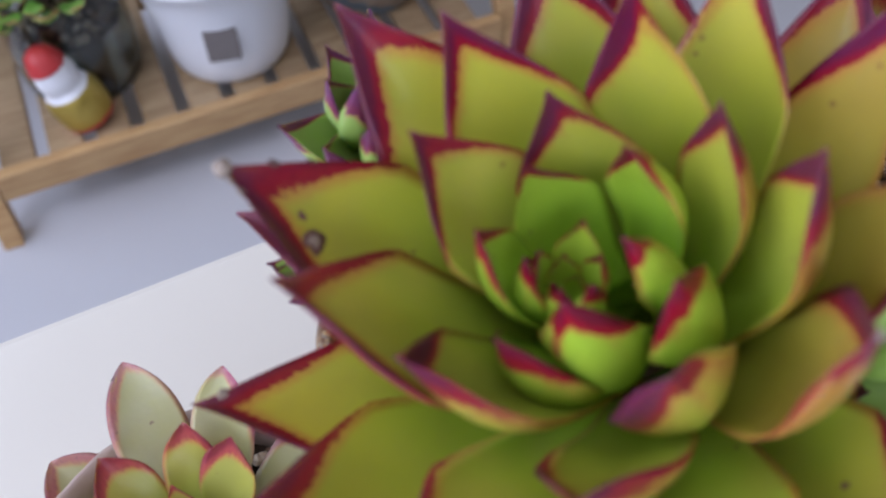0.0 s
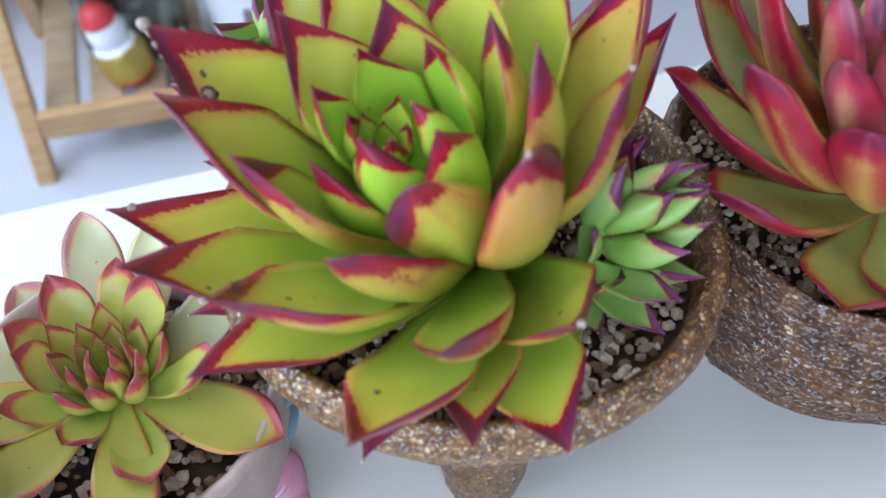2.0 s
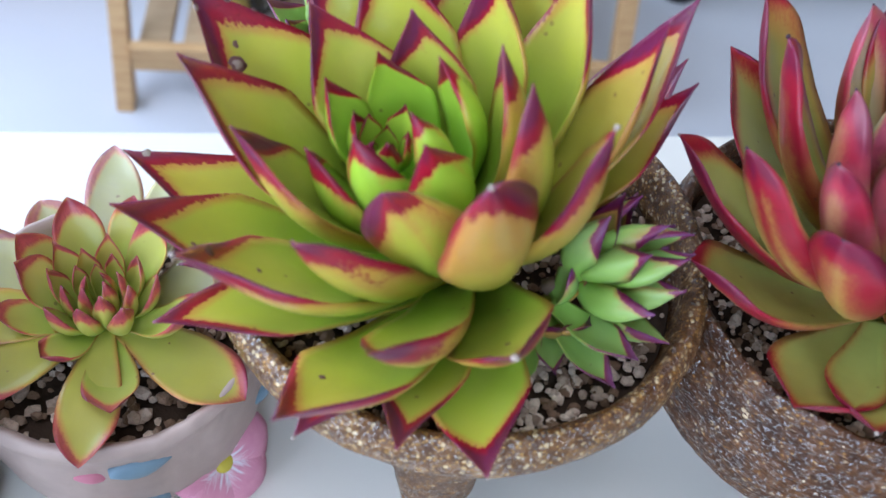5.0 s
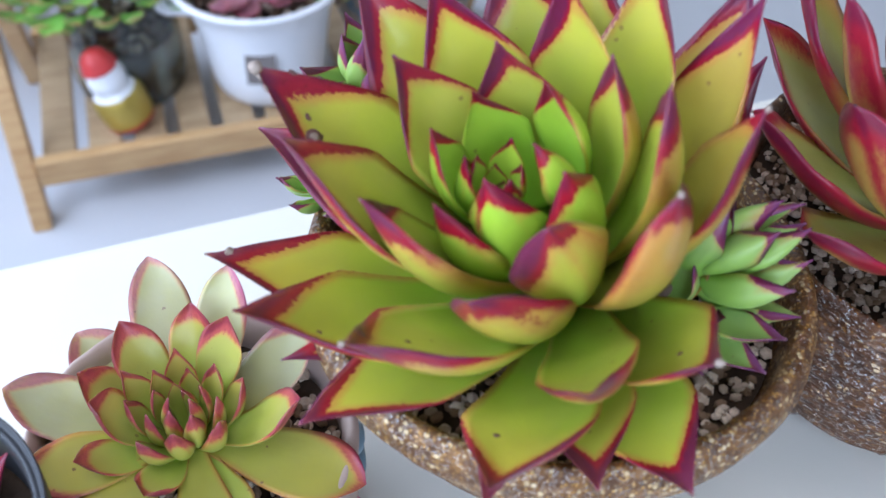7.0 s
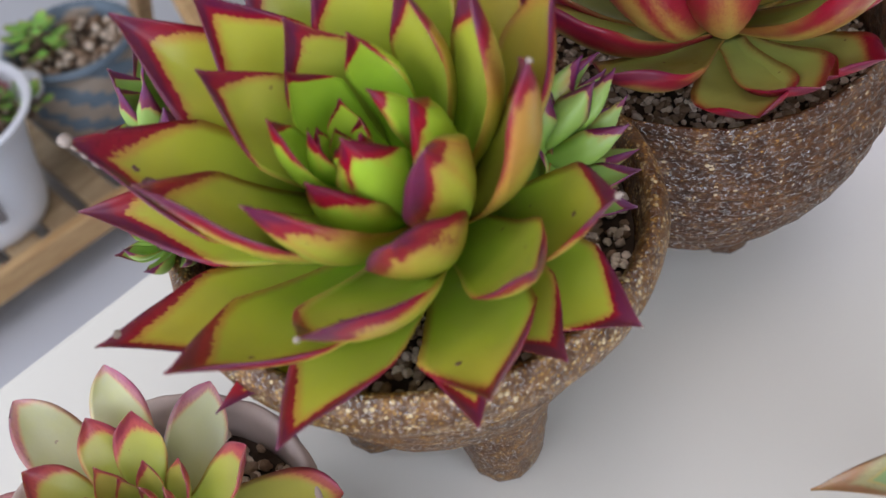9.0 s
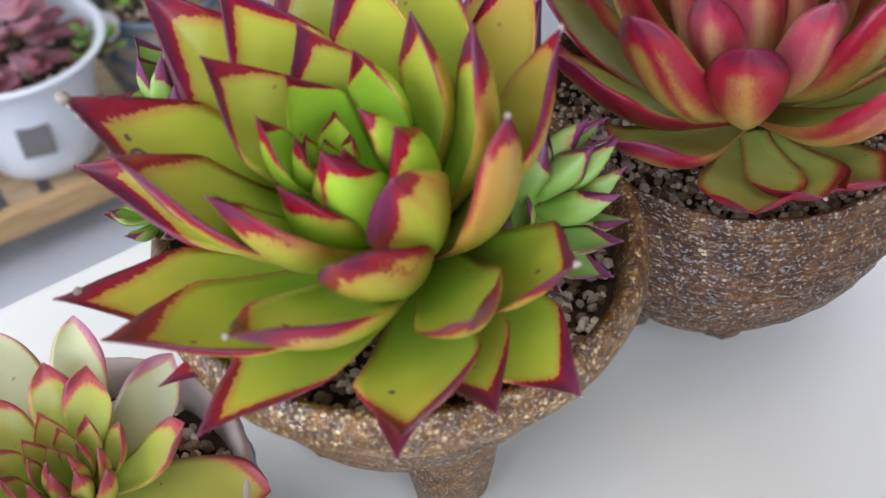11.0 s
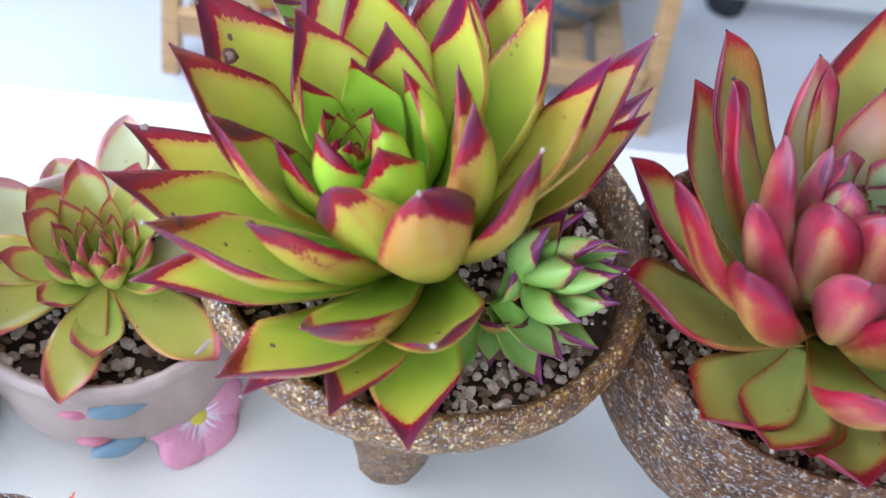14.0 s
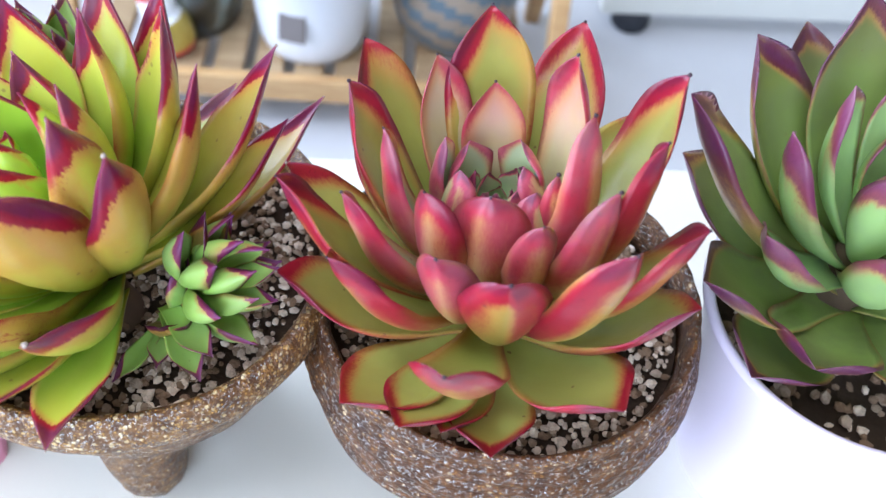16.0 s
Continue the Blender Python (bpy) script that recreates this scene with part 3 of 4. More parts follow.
A = plant("echeveria_plant", "large yellow-green rosette succulent with crimson leaf edges", -0.013, -0.017, 0.125)
bm = lathe(curve_profile([(0.011, -0.004), (0.010, 0.010), (0.008, 0.022), (0.003, 0.030)], 3), 20, 0.001)
for q in bm.verts:
    q.co.x += 0.026 - 0.4 * q.co.z
part("stem", bm, M_STEM, A)
LEAN = dict(foot=(0.027, 0.004, 0.012), top=(0.0, 0.003, 0.075))
LOW = [(-0.0646, 0.0014, 0.0093, 0.020, 0.012), (-0.062, -0.034, 0.029, 0.032, 0.014), (-0.020, -0.062, 0.023, 0.026, 0.011), (0.007, -0.067, 0.030, 0.027, 0.011), (0.031, -0.071, 0.026, 0.030, 0.010),
       (0.092, 0.067, 0.057, 0.024, 0.012), (0.055, 0.082, 0.045, 0.030, 0.012), (-0.02, 0.092, 0.05, 0.034, 0.012), (-0.062, 0.064, 0.045, 0.034, 0.012)]
OUTER = [(-0.081, 0.019, 0.040, 0.034, 0.016), (-0.074, -0.015, 0.055, 0.036, 0.018), (-0.023, -0.072, 0.050, 0.036, 0.014), (0.032, -0.061, 0.068, 0.031, 0.016),
         (0.086, 0.035, 0.074, 0.024, 0.018), (0.081, 0.045, 0.096, 0.030, 0.020)]
UPPER = [(-0.050, -0.042, 0.071, 0.038, 0.024), (-0.002, -0.067, 0.074, 0.027, 0.020), (-0.057, 0.007, 0.090, 0.036, 0.028), (-0.061, 0.038, 0.088, 0.040, 0.026),
         (0.065, 0.014, 0.111, 0.028, 0.024), (0.049, -0.023, 0.107, 0.027, 0.022),
         (0.014, 0.071, 0.100, 0.034, 0.026), (0.037, 0.068, 0.100, 0.032, 0.026), (-0.030, 0.066, 0.096, 0.036, 0.026)]
HOOD = [(0.021, -0.043, 0.105, 0.031, 0.022), (-0.002, -0.031, 0.087, 0.027, 0.030), (-0.022, -0.042, 0.079, 0.029, 0.026)]
MID = [(-0.041, -0.011, 0.084, 0.029, 0.034), (-0.026, 0.028, 0.094, 0.029, 0.036), (0.030, -0.013, 0.109, 0.025, 0.030), (0.024, 0.007, 0.103, 0.021, 0.036),
       (0.001, 0.028, 0.095, 0.029, 0.038), (-0.012, 0.051, 0.100, 0.032, 0.032), (0.021, 0.038, 0.107, 0.029, 0.032), (0.047, 0.040, 0.110, 0.029, 0.028)]
INNER = [(-0.007, 0.019, 0.087, 0.020, 0.046), (0.009, 0.011, 0.094, 0.019, 0.044), (-0.020, 0.009, 0.085, 0.018, 0.046), (-0.023, -0.009, 0.077, 0.023, 0.038),
         (-0.011, -0.010, 0.084, 0.021, 0.044), (0.007, -0.015, 0.088, 0.021, 0.042), (0.003, -0.003, 0.087, 0.012, 0.052), (-0.012, 0.005, 0.078, 0.012, 0.052)]
grow(A, LOW[:5] + LOW[6:], M_GREEN, rimw=0.135, vee=0.05, pips=2, sag=0.0, thick=0.006, cup=0.16, **LEAN)
outer = grow(A, OUTER[:4], M_GREEN, rimw=0.135, vee=0.05, pips=3, sag=0.15, thick=0.0075, **LEAN)
upper = grow(A, UPPER[:4] + UPPER[6:], M_GREEN, rimw=0.135, vee=0.05, pips=4, sag=0.16, thick=0.008, **LEAN)
grow(A, LOW[5:6] + OUTER[4:] + UPPER[4:6], M_TAN, rimw=0.135, vee=0.05, pips=2, sag=0.15, thick=0.0075, **LEAN)
grow(A, HOOD[:1], M_TAN, sag=0.17, thick=0.0062, cup=0.30, belly=0.60, point=1.6, blunt=0.95, red=0.92, start=0.38, rimw=0.15, vee=0.02, **LEAN)
grow(A, HOOD[1:], M_GREEN, sag=0.17, thick=0.0062, cup=0.30, belly=0.60, point=1.6, blunt=0.95, red=0.92, start=0.38, rimw=0.15, vee=0.02, **LEAN)
grow(A, MID, M_GREEN, start=0.52, rimw=0.15, vee=0.04, red=0.84, sag=0.18, thick=0.008, cup=0.28, **LEAN)
grow(A, INNER, M_CORE, sag=0.24, thick=0.0055, red=0.88, vee=0.03, rimw=0.15, start=0.60, cup=0.36, **LEAN)
rosette_core(A, -0.003, 0.003, 0.058, 9, 0.0025, 0.008, 0.010, 0.020, 0.006, 0.010, M_CORE, 0.6, sag=0.3, cup=0.4, red=0.85)
pip(A, "corky_tip", (-0.0602, 0.0373, 0.0877), 0.0019, M_CORK, "dried pale leaf tip")
pip(A, "corky_tip", (0.0315, -0.0605, 0.0675), 0.0010, M_CORK, "dried pale leaf tip")
pip(A, "corky_tip", (0.0210, -0.0430, 0.105), 0.0008, M_CORK)
pip(A, "corky_tip", (0.0490, -0.0230, 0.107), 0.0008, M_CORK)
pip(A, "corky_tip", (-0.0500, -0.0420, 0.071), 0.0008, M_CORK)


def scar(leaf, place, size, mat, flat=0.16):
    """A corky scar that lies on the leaf's skin nearest to a place."""
    v = min(leaf.data.vertices, key=lambda q: (q.co - Vector(place)).length_squared)
    bm = bmesh.new()
    turn = v.normal.to_track_quat("Z", "Y").to_matrix().to_4x4()
    bmesh.ops.create_icosphere(bm, subdivisions=2, radius=size)
    for q in bm.verts:
        q.co *= 1 + 0.55 * noise.noise(q.co * 1.4 / size + v.co * 300)
        q.co.z *= flat
    bm.transform(Matrix.Translation(v.co) @ turn)
    part("scar", bm, mat, leaf, "corky brown scar")


A0 = upper[3]
for place, size, mat in (((-0.045, 0.030, 0.071), 0.0029, M_SCAR), ((-0.047, 0.032, 0.074), 0.0012, M_SCAR),
                         ((-0.052, 0.044, 0.084), 0.0012, M_SCAR), ((-0.045, 0.046, 0.080), 0.0009, M_SCAR)):
    scar(A0, place, size, mat)
for place, size in (((-0.045, 0.030, 0.071), 0.0017), ((-0.0585, 0.0345, 0.0815), 0.0013), ((-0.0565, 0.0325, 0.0780), 0.0012), ((-0.0595, 0.0360, 0.0850), 0.0012)):
    scar(A0, place, size, M_CORK, 0.42)
for leaf, place, size, mat in ((outer[0], (-0.073, 0.019, 0.039), 0.0013, M_CORK), (upper[0], (-0.043, -0.030, 0.062), 0.0018, M_SCAR), (upper[0], (-0.030, -0.028, 0.052), 0.0009, M_SCAR),
                               (outer[2], (-0.012, -0.046, 0.036), 0.0010, M_SCAR), (outer[1], (-0.050, -0.012, 0.044), 0.0009, M_SCAR), (outer[3], (0.030, -0.040, 0.052), 0.0009, M_SCAR)):
    scar(leaf, place, size, mat)


def pup(name, label, x, y, z, tilt, turn, scale, count, seed, red=0.86, spread=0.62, broad=0.34):
    """A small offset rosette on a short stalk."""
    p = plant(name, label, x, y, z)
    p.matrix_world = pose(x, y, z, 0, 0, turn) @ pose(0, 0, 0, tilt, 0, 0)
    bm = lathe(curve_profile([(0.0026, -0.012), (0.003, 0.0), (0.002, 0.008)], 3), 12, 0.0006)
    part("stem", bm, M_STEM, p)
    for i in range(count):
        f = i / (count - 1)
        a = seed + i * 2.39996
        r, h = scale * (0.12 + spread * f), scale * (0.98 - (0.18 + 0.5 * spread) * f)
        part("leaf", leaf_mesh((0.0015 * math.cos(a), 0.0015 * math.sin(a), 0.008 - 0.008 * f), (r * math.cos(a), r * math.sin(a), h + 0.004),
                               scale * broad * (0.7 + 0.5 * f), thick=scale * 0.15, sag=0.22, cup=0.5, along=14, across=8, belly=0.55, start=0.5, rimw=0.12, red=red, seed=i * 1.3 + seed), M_PUP, p)
    return p


pup("offset_rosette", "small green offset rosette with purple tips in gravel", 0.0455, -0.0215, 0.153, 52, 84, 0.033, 13, 0.4, 0.90, 0.66, 0.36)
pup("offset_rosette", "small purple-tipped offset rosette behind the large plant", -0.030, 0.063, 0.157, 18, -20, 0.040, 18, 1.1, 0.80, 0.7)
pup("offset_rosette", "small purple-tipped offset rosette under a damaged leaf", -0.054, 0.041, 0.143, 40, -75, 0.019, 8, 2.0, 0.80, 0.7)

SPR = plant("sprout_leaves", "narrow green sprout leaves with purple edges in gravel", 0.036, -0.026, 0.138)
grow(SPR, [(0.0239, -0.0246, 0.0169, 0.012, 0.010), (0.0195, -0.0278, 0.0063, 0.012, 0.007), (-0.0094, -0.0305, 0.0036, 0.008, 0.001), (0.003, -0.023, 0.0035, 0.009, 0.001), (0.005, 0.0005, 0.0255, 0.011, 0.008)],
     M_PUP, base_r=0.002, sag=0.12, thick=0.004, cup=0.45, rimw=0.16, along=14)
grow(SPR, [(0.016, 0.0107, 0.0471, 0.014, 0.006), (0.010, 0.004, 0.030, 0.011, 0.004), (0.022, 0.018, 0.040, 0.014, 0.004), (0.012, -0.012, 0.014, 0.013, 0.003), (0.003, -0.014, 0.014, 0.012, 0.002)],
     M_MAROON, base_r=0.003, sag=0.10, thick=0.0035, rimw=0.2, along=14)

# pot with the red rosette
B = plant("red_echeveria_plant", "red-flushed rosette succulent with dark pointed tips", 0.148, 0.0, 0.125)
bm = lathe(curve_profile([(0.012, -0.004), (0.012, 0.015), (0.010, 0.035), (0.007, 0.05), (0.002, 0.058)], 3), 20, 0.001)
part("stem", bm, M_STEM, B)
B_LOW = [(0.042, -0.063, 0.048, 0.034, 0.016), (-0.045, -0.061, 0.029, 0.030, 0.012), (-0.012, -0.067, 0.029, 0.020, 0.008), (-0.026, -0.070, 0.034, 0.026, 0.012),
         (0.004, -0.074, 0.030, 0.026, 0.010), (0.063, -0.033, 0.064, 0.028, 0.016), (-0.073, -0.021, 0.041, 0.030, 0.014), (-0.055, 0.055, 0.06, 0.03, 0.014), (0.05, 0.06, 0.06, 0.03, 0.014),
         (-0.076, 0.015, 0.056, 0.028, 0.016)]
B_LOW = [(x, y, z, w * 1.16, b) for x, y, z, w, b in B_LOW]
B_OUT = [(-0.071, -0.019, 0.085, 0.028, 0.022), (0.057, -0.029, 0.095, 0.030, 0.024), (-0.014, -0.083, 0.086, 0.029, 0.018), (0.052, 0.026, 0.106, 0.032, 0.028), (-0.054, 0.049, 0.087, 0.030, 0.026),
         (0.021, 0.061, 0.096, 0.030, 0.026), (-0.012, 0.046, 0.109, 0.031, 0.030), (-0.055, 0.020, 0.092, 0.028, 0.028), (-0.051, -0.046, 0.083, 0.025, 0.024), (0.042, -0.012, 0.111, 0.028, 0.030),
         (0.032, -0.054, 0.109, 0.026, 0.024), (0.001, -0.057, 0.094, 0.028, 0.026)]
B_MID = [(-0.028, 0.035, 0.095, 0.024, 0.036), (-0.008, 0.026, 0.094, 0.024, 0.040), (0.016, 0.024, 0.110, 0.026, 0.036), (0.021, -0.004, 0.111, 0.026, 0.036), (-0.041, -0.001, 0.093, 0.018, 0.034),
         (-0.050, -0.026, 0.089, 0.020, 0.032), (-0.020, -0.047, 0.089, 0.024, 0.032), (0.029, -0.028, 0.105, 0.020, 0.034), (0.010, -0.030, 0.089, 0.018, 0.036), (-0.026, -0.020, 0.087, 0.024, 0.036),
         (-0.006, -0.019, 0.087, 0.028, 0.038), (0.014, -0.007, 0.088, 0.013, 0.046)]
B_IN = [(-0.016, -0.003, 0.081, 0.018, 0.050), (-0.014, 0.012, 0.080, 0.020, 0.050), (0.002, 0.010, 0.085, 0.020, 0.050), (0.004, 0.003, 0.080, 0.016, 0.052), (-0.022, 0.008, 0.084, 0.014, 0.048), (0.008, -0.010, 0.082, 0.015, 0.048)]
ROUND = dict(vee=0.06, fall=0.30, belly=0.62, point=2.3, blunt=0.8, waist=0.42, mucro=0.16)
BL_ = dict(foot=(0.002, -0.012, 0.010), top=(-0.003, 0.002, 0.075))
grow(B, B_LOW, M_REDLOW, pips=3, **BL_, flush=0.14, sag=0.16, thick=0.007, rimw=0.15, red=0.86, **{**ROUND, "point": 1.9, "blunt": 0.9, "belly": 0.58})
grow(B, B_OUT, M_RED, pips=1, pip_mat=M_DARKTIP, pip_r=0.00045, **BL_, flush=0.16, sag=0.18, thick=0.0075, rimw=0.15, red=0.88, **ROUND)
grow(B, [(x, y, z, w * 0.9, b) for x, y, z, w, b in B_MID], M_REDIN, pips=1, pip_mat=M_DARKTIP, pip_r=0.00045, **BL_, flush=0.21, sag=0.2, thick=0.0075, cup=0.3, rimw=0.13, red=0.88, **ROUND)
grow(B, B_IN, M_ROSE, **BL_, flush=0.06, sag=0.26, thick=0.006, cup=0.36, rimw=0.14, red=0.9, **ROUND)
rosette_core(B, -0.003, 0.003, 0.055, 8, 0.003, 0.009, 0.012, 0.022, 0.008, 0.013, M_ROSE, 1.3, sag=0.3, cup=0.4, red=0.8)
RIM2 = [(0.040, 0.050), (0.0560, 0.0515), (0.0660, 0.064), (0.0733, 0.082), (0.0767, 0.095), (0.0772, 0.104), (0.0757, 0.113), (0.0738, 0.120), (0.0730, 0.1265), (0.0712, 0.1287), (0.0690, 0.1268), (0.0677, 0.121), (0.0668, 0.100)]
planter("brown_stoneware_pot", 0.156, 0.006, ridged(curve_profile([(r, z - 0.006) for r, z in RIM2], 14), 0.0006, 0.0044, 0.116), 3, 0.0140, 0.024, 0.054, M_POTDARK,
        "dark brown glossy stoneware pot with ringed bulging side", rz=20, wob=0.0016, seed=6.0)
soil_bed(0.156, 0.006, 0.122, 0.0672, 2600, 0.0007, 0.0021, "pale pumice gravel over soil in the glossy brown pot", 8)

# lilac pot with the olive rosette
C = plant("olive_echeveria_plant", "olive green rosette succulent with purple leaf edges", 0.288, 0.032, 0.110)
part("stem", lathe(curve_profile([(0.012, -0.004), (0.012, 0.02), (0.009, 0.045), (0.003, 0.06)], 3), 18, 0.001), M_STEM, C)
C_OUT = [(-0.085, -0.004, 0.112, 0.036, 0.030), (-0.056, 0.041, 0.106, 0.036, 0.032), (-0.070, 0.030, 0.055, 0.034, 0.018), (-0.068, -0.036, 0.058, 0.036, 0.020), (-0.046, -0.057, 0.034, 0.034, 0.014),
         (-0.030, -0.062, 0.050, 0.036, 0.020), (-0.022, 0.088, 0.082, 0.030, 0.022), (-0.019, 0.052, 0.122, 0.034, 0.034), (0.03, -0.07, 0.05, 0.036, 0.018), (0.07, -0.03, 0.07, 0.036, 0.022),
         (0.075, 0.03, 0.08, 0.036, 0.024), (0.03, 0.075, 0.09, 0.034, 0.024)]
C_IN = [(-0.050, -0.008, 0.105, 0.026, 0.040), (-0.054, -0.034, 0.082, 0.028, 0.034), (-0.01, -0.048, 0.09, 0.028, 0.036), (0.035, -0.03, 0.10, 0.028, 0.038), (0.04, 0.02, 0.11, 0.028, 0.04), (0.005, 0.035, 0.11, 0.026, 0.044),
        (-0.026, 0.016, 0.108, 0.024, 0.048), (-0.014, -0.02, 0.10, 0.022, 0.048), (0.016, -0.008, 0.10, 0.02, 0.05)]
LONG = dict(vee=0.06, belly=0.6, point=2.0, blunt=0.9, waist=0.55)
C_OUT = [(x, y, z, w * 1.2, b) for x, y, z, w, b in C_OUT]
grow(C, C_OUT, M_OLIVE, sag=0.14, thick=0.0065, cup=0.28, rimw=0.12, red=0.86, **LONG)
grow(C, C_IN, M_MINT, sag=0.18, thick=0.006, cup=0.34, rimw=0.12, red=0.84, **LONG)
rosette_core(C, 0, 0, 0.05, 8, 0.004, 0.014, 0.03, 0.05, 0.01, 0.018, M_MINT, 0.3, sag=0.25, cup=0.4, red=0.9)
LIL = [(0.045, 0.0), (0.048, 0.003), (0.0530, 0.04), (0.0590, 0.082), (0.0640, 0.108), (0.0650, 0.1115), (0.0634, 0.1130), (0.0615, 0.1115), (0.060, 0.095)]
lilac = planter("lilac_pot", 0.300, 0.022, curve_profile(LIL, 4), 0, 0.01, 0.05, 0.02, M_LILAC, "smooth pale lilac ceramic pot with thin rim", wob=0.0)
part("rim", lathe(curve_profile([(0.0645, 0.1100), (0.0662, 0.1112), (0.0664, 0.1135), (0.0645, 0.1150), (0.0622, 0.1140), (0.0618, 0.1105)], 4), 96, 0.0, close=False), M_LILAC, lilac)
soil_bed(0.300, 0.022, 0.108, 0.0605, 350, 0.0012, 0.003, "dark gravelly soil in the lilac pot", 11)

# blush pot with the painted flower and the pale rosette
D = plant("pale_echeveria_plant", "pale yellow-green rosette with pink inner leaves", -0.112, -0.002, 0.070)
part("stem", lathe(curve_profile([(0.008, -0.010), (0.008, 0.002), (0.006, 0.008), (0.002, 0.012)], 3), 16, 0.0008), M_STEM, D)
D_OUT = [(-0.009, 0.063, 0.0345, 0.022, 0.008), (0.020, 0.046, 0.043, 0.019, 0.008), (-0.039, 0.051, 0.012, 0.025, 0.006), (-0.060, 0.025, 0.020, 0.025, 0.008), (0.045, 0.030, 0.024, 0.023, 0.006)]
D_LOW = [(0.055, -0.031, 0.0135, 0.026, 0.012), (0.008, -0.0625, 0.018, 0.021, 0.012), (-0.042, -0.044, 0.017, 0.023, 0.012), (-0.052, -0.012, 0.018, 0.024, 0.012)]
D_MID = [(-0.027, 0.001, 0.038, 0.019, 0.012), (-0.013, -0.027, 0.024, 0.015, 0.012), (0.038, -0.013, 0.042, 0.018, 0.012), (0.015, -0.046, 0.025, 0.019, 0.012), (-0.018, 0.032, 0.038, 0.018, 0.012),
         (0.018, 0.024, 0.042, 0.017, 0.012), (-0.032, 0.016, 0.034, 0.018, 0.012), (-0.034, -0.012, 0.026, 0.015, 0.011), (0.006, 0.034, 0.040, 0.016, 0.012)]
OVAL = dict(vee=0.06, fall=0.2, belly=0.6, point=2.2, blunt=0.75, waist=0.4, mucro=0.1)
grow(D, D_OUT, M_FROST, base_r=0.005, sag=0.12, thick=0.0065, cup=0.14, rimw=0.1, red=0.9, **OVAL)
grow(D, D_LOW, M_PALE, base_r=0.005, sag=-0.03, thick=0.0065, cup=0.10, rimw=0.1, red=0.88, **OVAL)
grow(D, D_MID, M_BLUSHLEAF, base_r=0.004, sag=0.2, thick=0.005, cup=0.25, rimw=0.14, red=0.76, **OVAL)
rosette_core(D, 0, 0, 0.010, 20, 0.002, 0.022, 0.026, 0.026, 0.006, 0.012, M_BLUSHLEAF, 0.9, sag=0.30, cup=0.40, red=0.82, rimw=0.12, vee=0.05, belly=0.6, point=1.7)
BL = [(0.040, 0.0), (0.046, 0.003), (0.0535, 0.016), (0.0575, 0.032), (0.0585, 0.050), (0.0578, 0.060), (0.0597, 0.0665), (0.0605, 0.0705), (0.0587, 0.0740), (0.0560, 0.0730), (0.0540, 0.068), (0.052, 0.05)]
blush = planter("blush_pot", -0.111, -0.003, curve_profile([(r * 0.93, z - 0.006 * smooth_step(0, 0.03, z)) for r, z in BL], 4), 0, 0.01, 0.05, 0.02, M_BLUSH, "blush pink ceramic pot with painted raised flowers", wob=0.0015, seed=9.0)
soil_bed(-0.111, -0.003, 0.067, 0.0492, 520, 0.0010, 0.0030, "brown and white pebbles in the blush pot", 14)


def petal_mesh(length, width, lift):
    bm = bmesh.new()
    rows = []
    for i in range(8):
        v = i / 7
        w = width * math.sin(math.pi * (0.12 + 0.80 * v)) ** 0.8
        rows.append([bm.verts.new((length * v, w * u / 2, lift * math.sin(math.pi * v) + 0.0012 * (1 - u * u) - 0.0012)) for u in (-1, -0.5, 0, 0.5, 1)])
    low = [[bm.verts.new((q.co.x, q.co.y, -0.003)) for q in row] for row in rows]
    for a, b in zip(rows, rows[1:]):
        for j in range(4):
            bm.faces.new((a[j], b[j], b[j + 1], a[j + 1]))
    for a, b in zip(low, low[1:]):
        for j in range(4):
            bm.faces.new((a[j + 1], b[j + 1], b[j], a[j]))
    loop = [r[0] for r in rows] + rows[-1][1:] + [r[4] for r in rows[-2::-1]] + rows[0][3:0:-1]
    loop2 = [r[0] for r in low] + low[-1][1:] + [r[4] for r in low[-2::-1]] + low[0][3:0:-1]
    for i in range(len(loop)):
        j = (i + 1) % len(loop)
        bm.faces.new((loop[j], loop[i], loop2[i], loop2[j]))
    return bm


def relief_flower(parent, az, z, r, size):
    """A raised five-petal flower on the pot's side, with a yellow eye and pale streaks."""
    a = radians(az)
    face = Matrix.Translation((r * math.cos(a), r * math.sin(a), z)) @ Matrix.Rotation(a, 4, "Z") @ Matrix.Rotation(radians(58), 4, "Y")
    fl = part("flower", lathe(curve_profile([(0.0008, -0.003), (size * 0.2, -0.002), (size * 0.16, 0.0015), (0.0006, 0.0026)], 3), 16, 0.0), M_YELLOW, parent, "raised pink flower with yellow eye")
    fl.matrix_local = face
    for i in range(5):
        ob = part("petal", petal_mesh(size, size * 1.02, 0.003), M_PETALS, fl)
        ob.matrix_local = Matrix.Rotation(2 * math.pi * i / 5 + 0.35, 4, "Z")


def relief_leaf(parent, az, z, r, size, spin, mat, label):
    a = radians(az)
    ob = part("painted_leaf", petal_mesh(size, size * 0.4, 0.002), mat, parent, label)
    ob.matrix_local = Matrix.Translation((r * math.cos(a), r * math.sin(a), z)) @ Matrix.Rotation(a, 4, "Z") @ Matrix.Rotation(radians(76), 4, "Y") @ Matrix.Rotation(radians(spin), 4, "Z")


relief_flower(blush, -35, 0.017, 0.0515, 0.0235)
for az, z, sp in ((-56, 0.050, 262), (-60, 0.022, 275), (-8, 0.050, 60), (-14, 0.034, 80)):
    relief_leaf(blush, az, z, 0.0536, 0.0210, sp, M_SLATE, "raised slate blue leaf")
for az, z in ((-78, 0.048), (-74, 0.026)):
    relief_leaf(blush, az, z, 0.0534, 0.0125, 270, M_PINK, "raised pink bud")

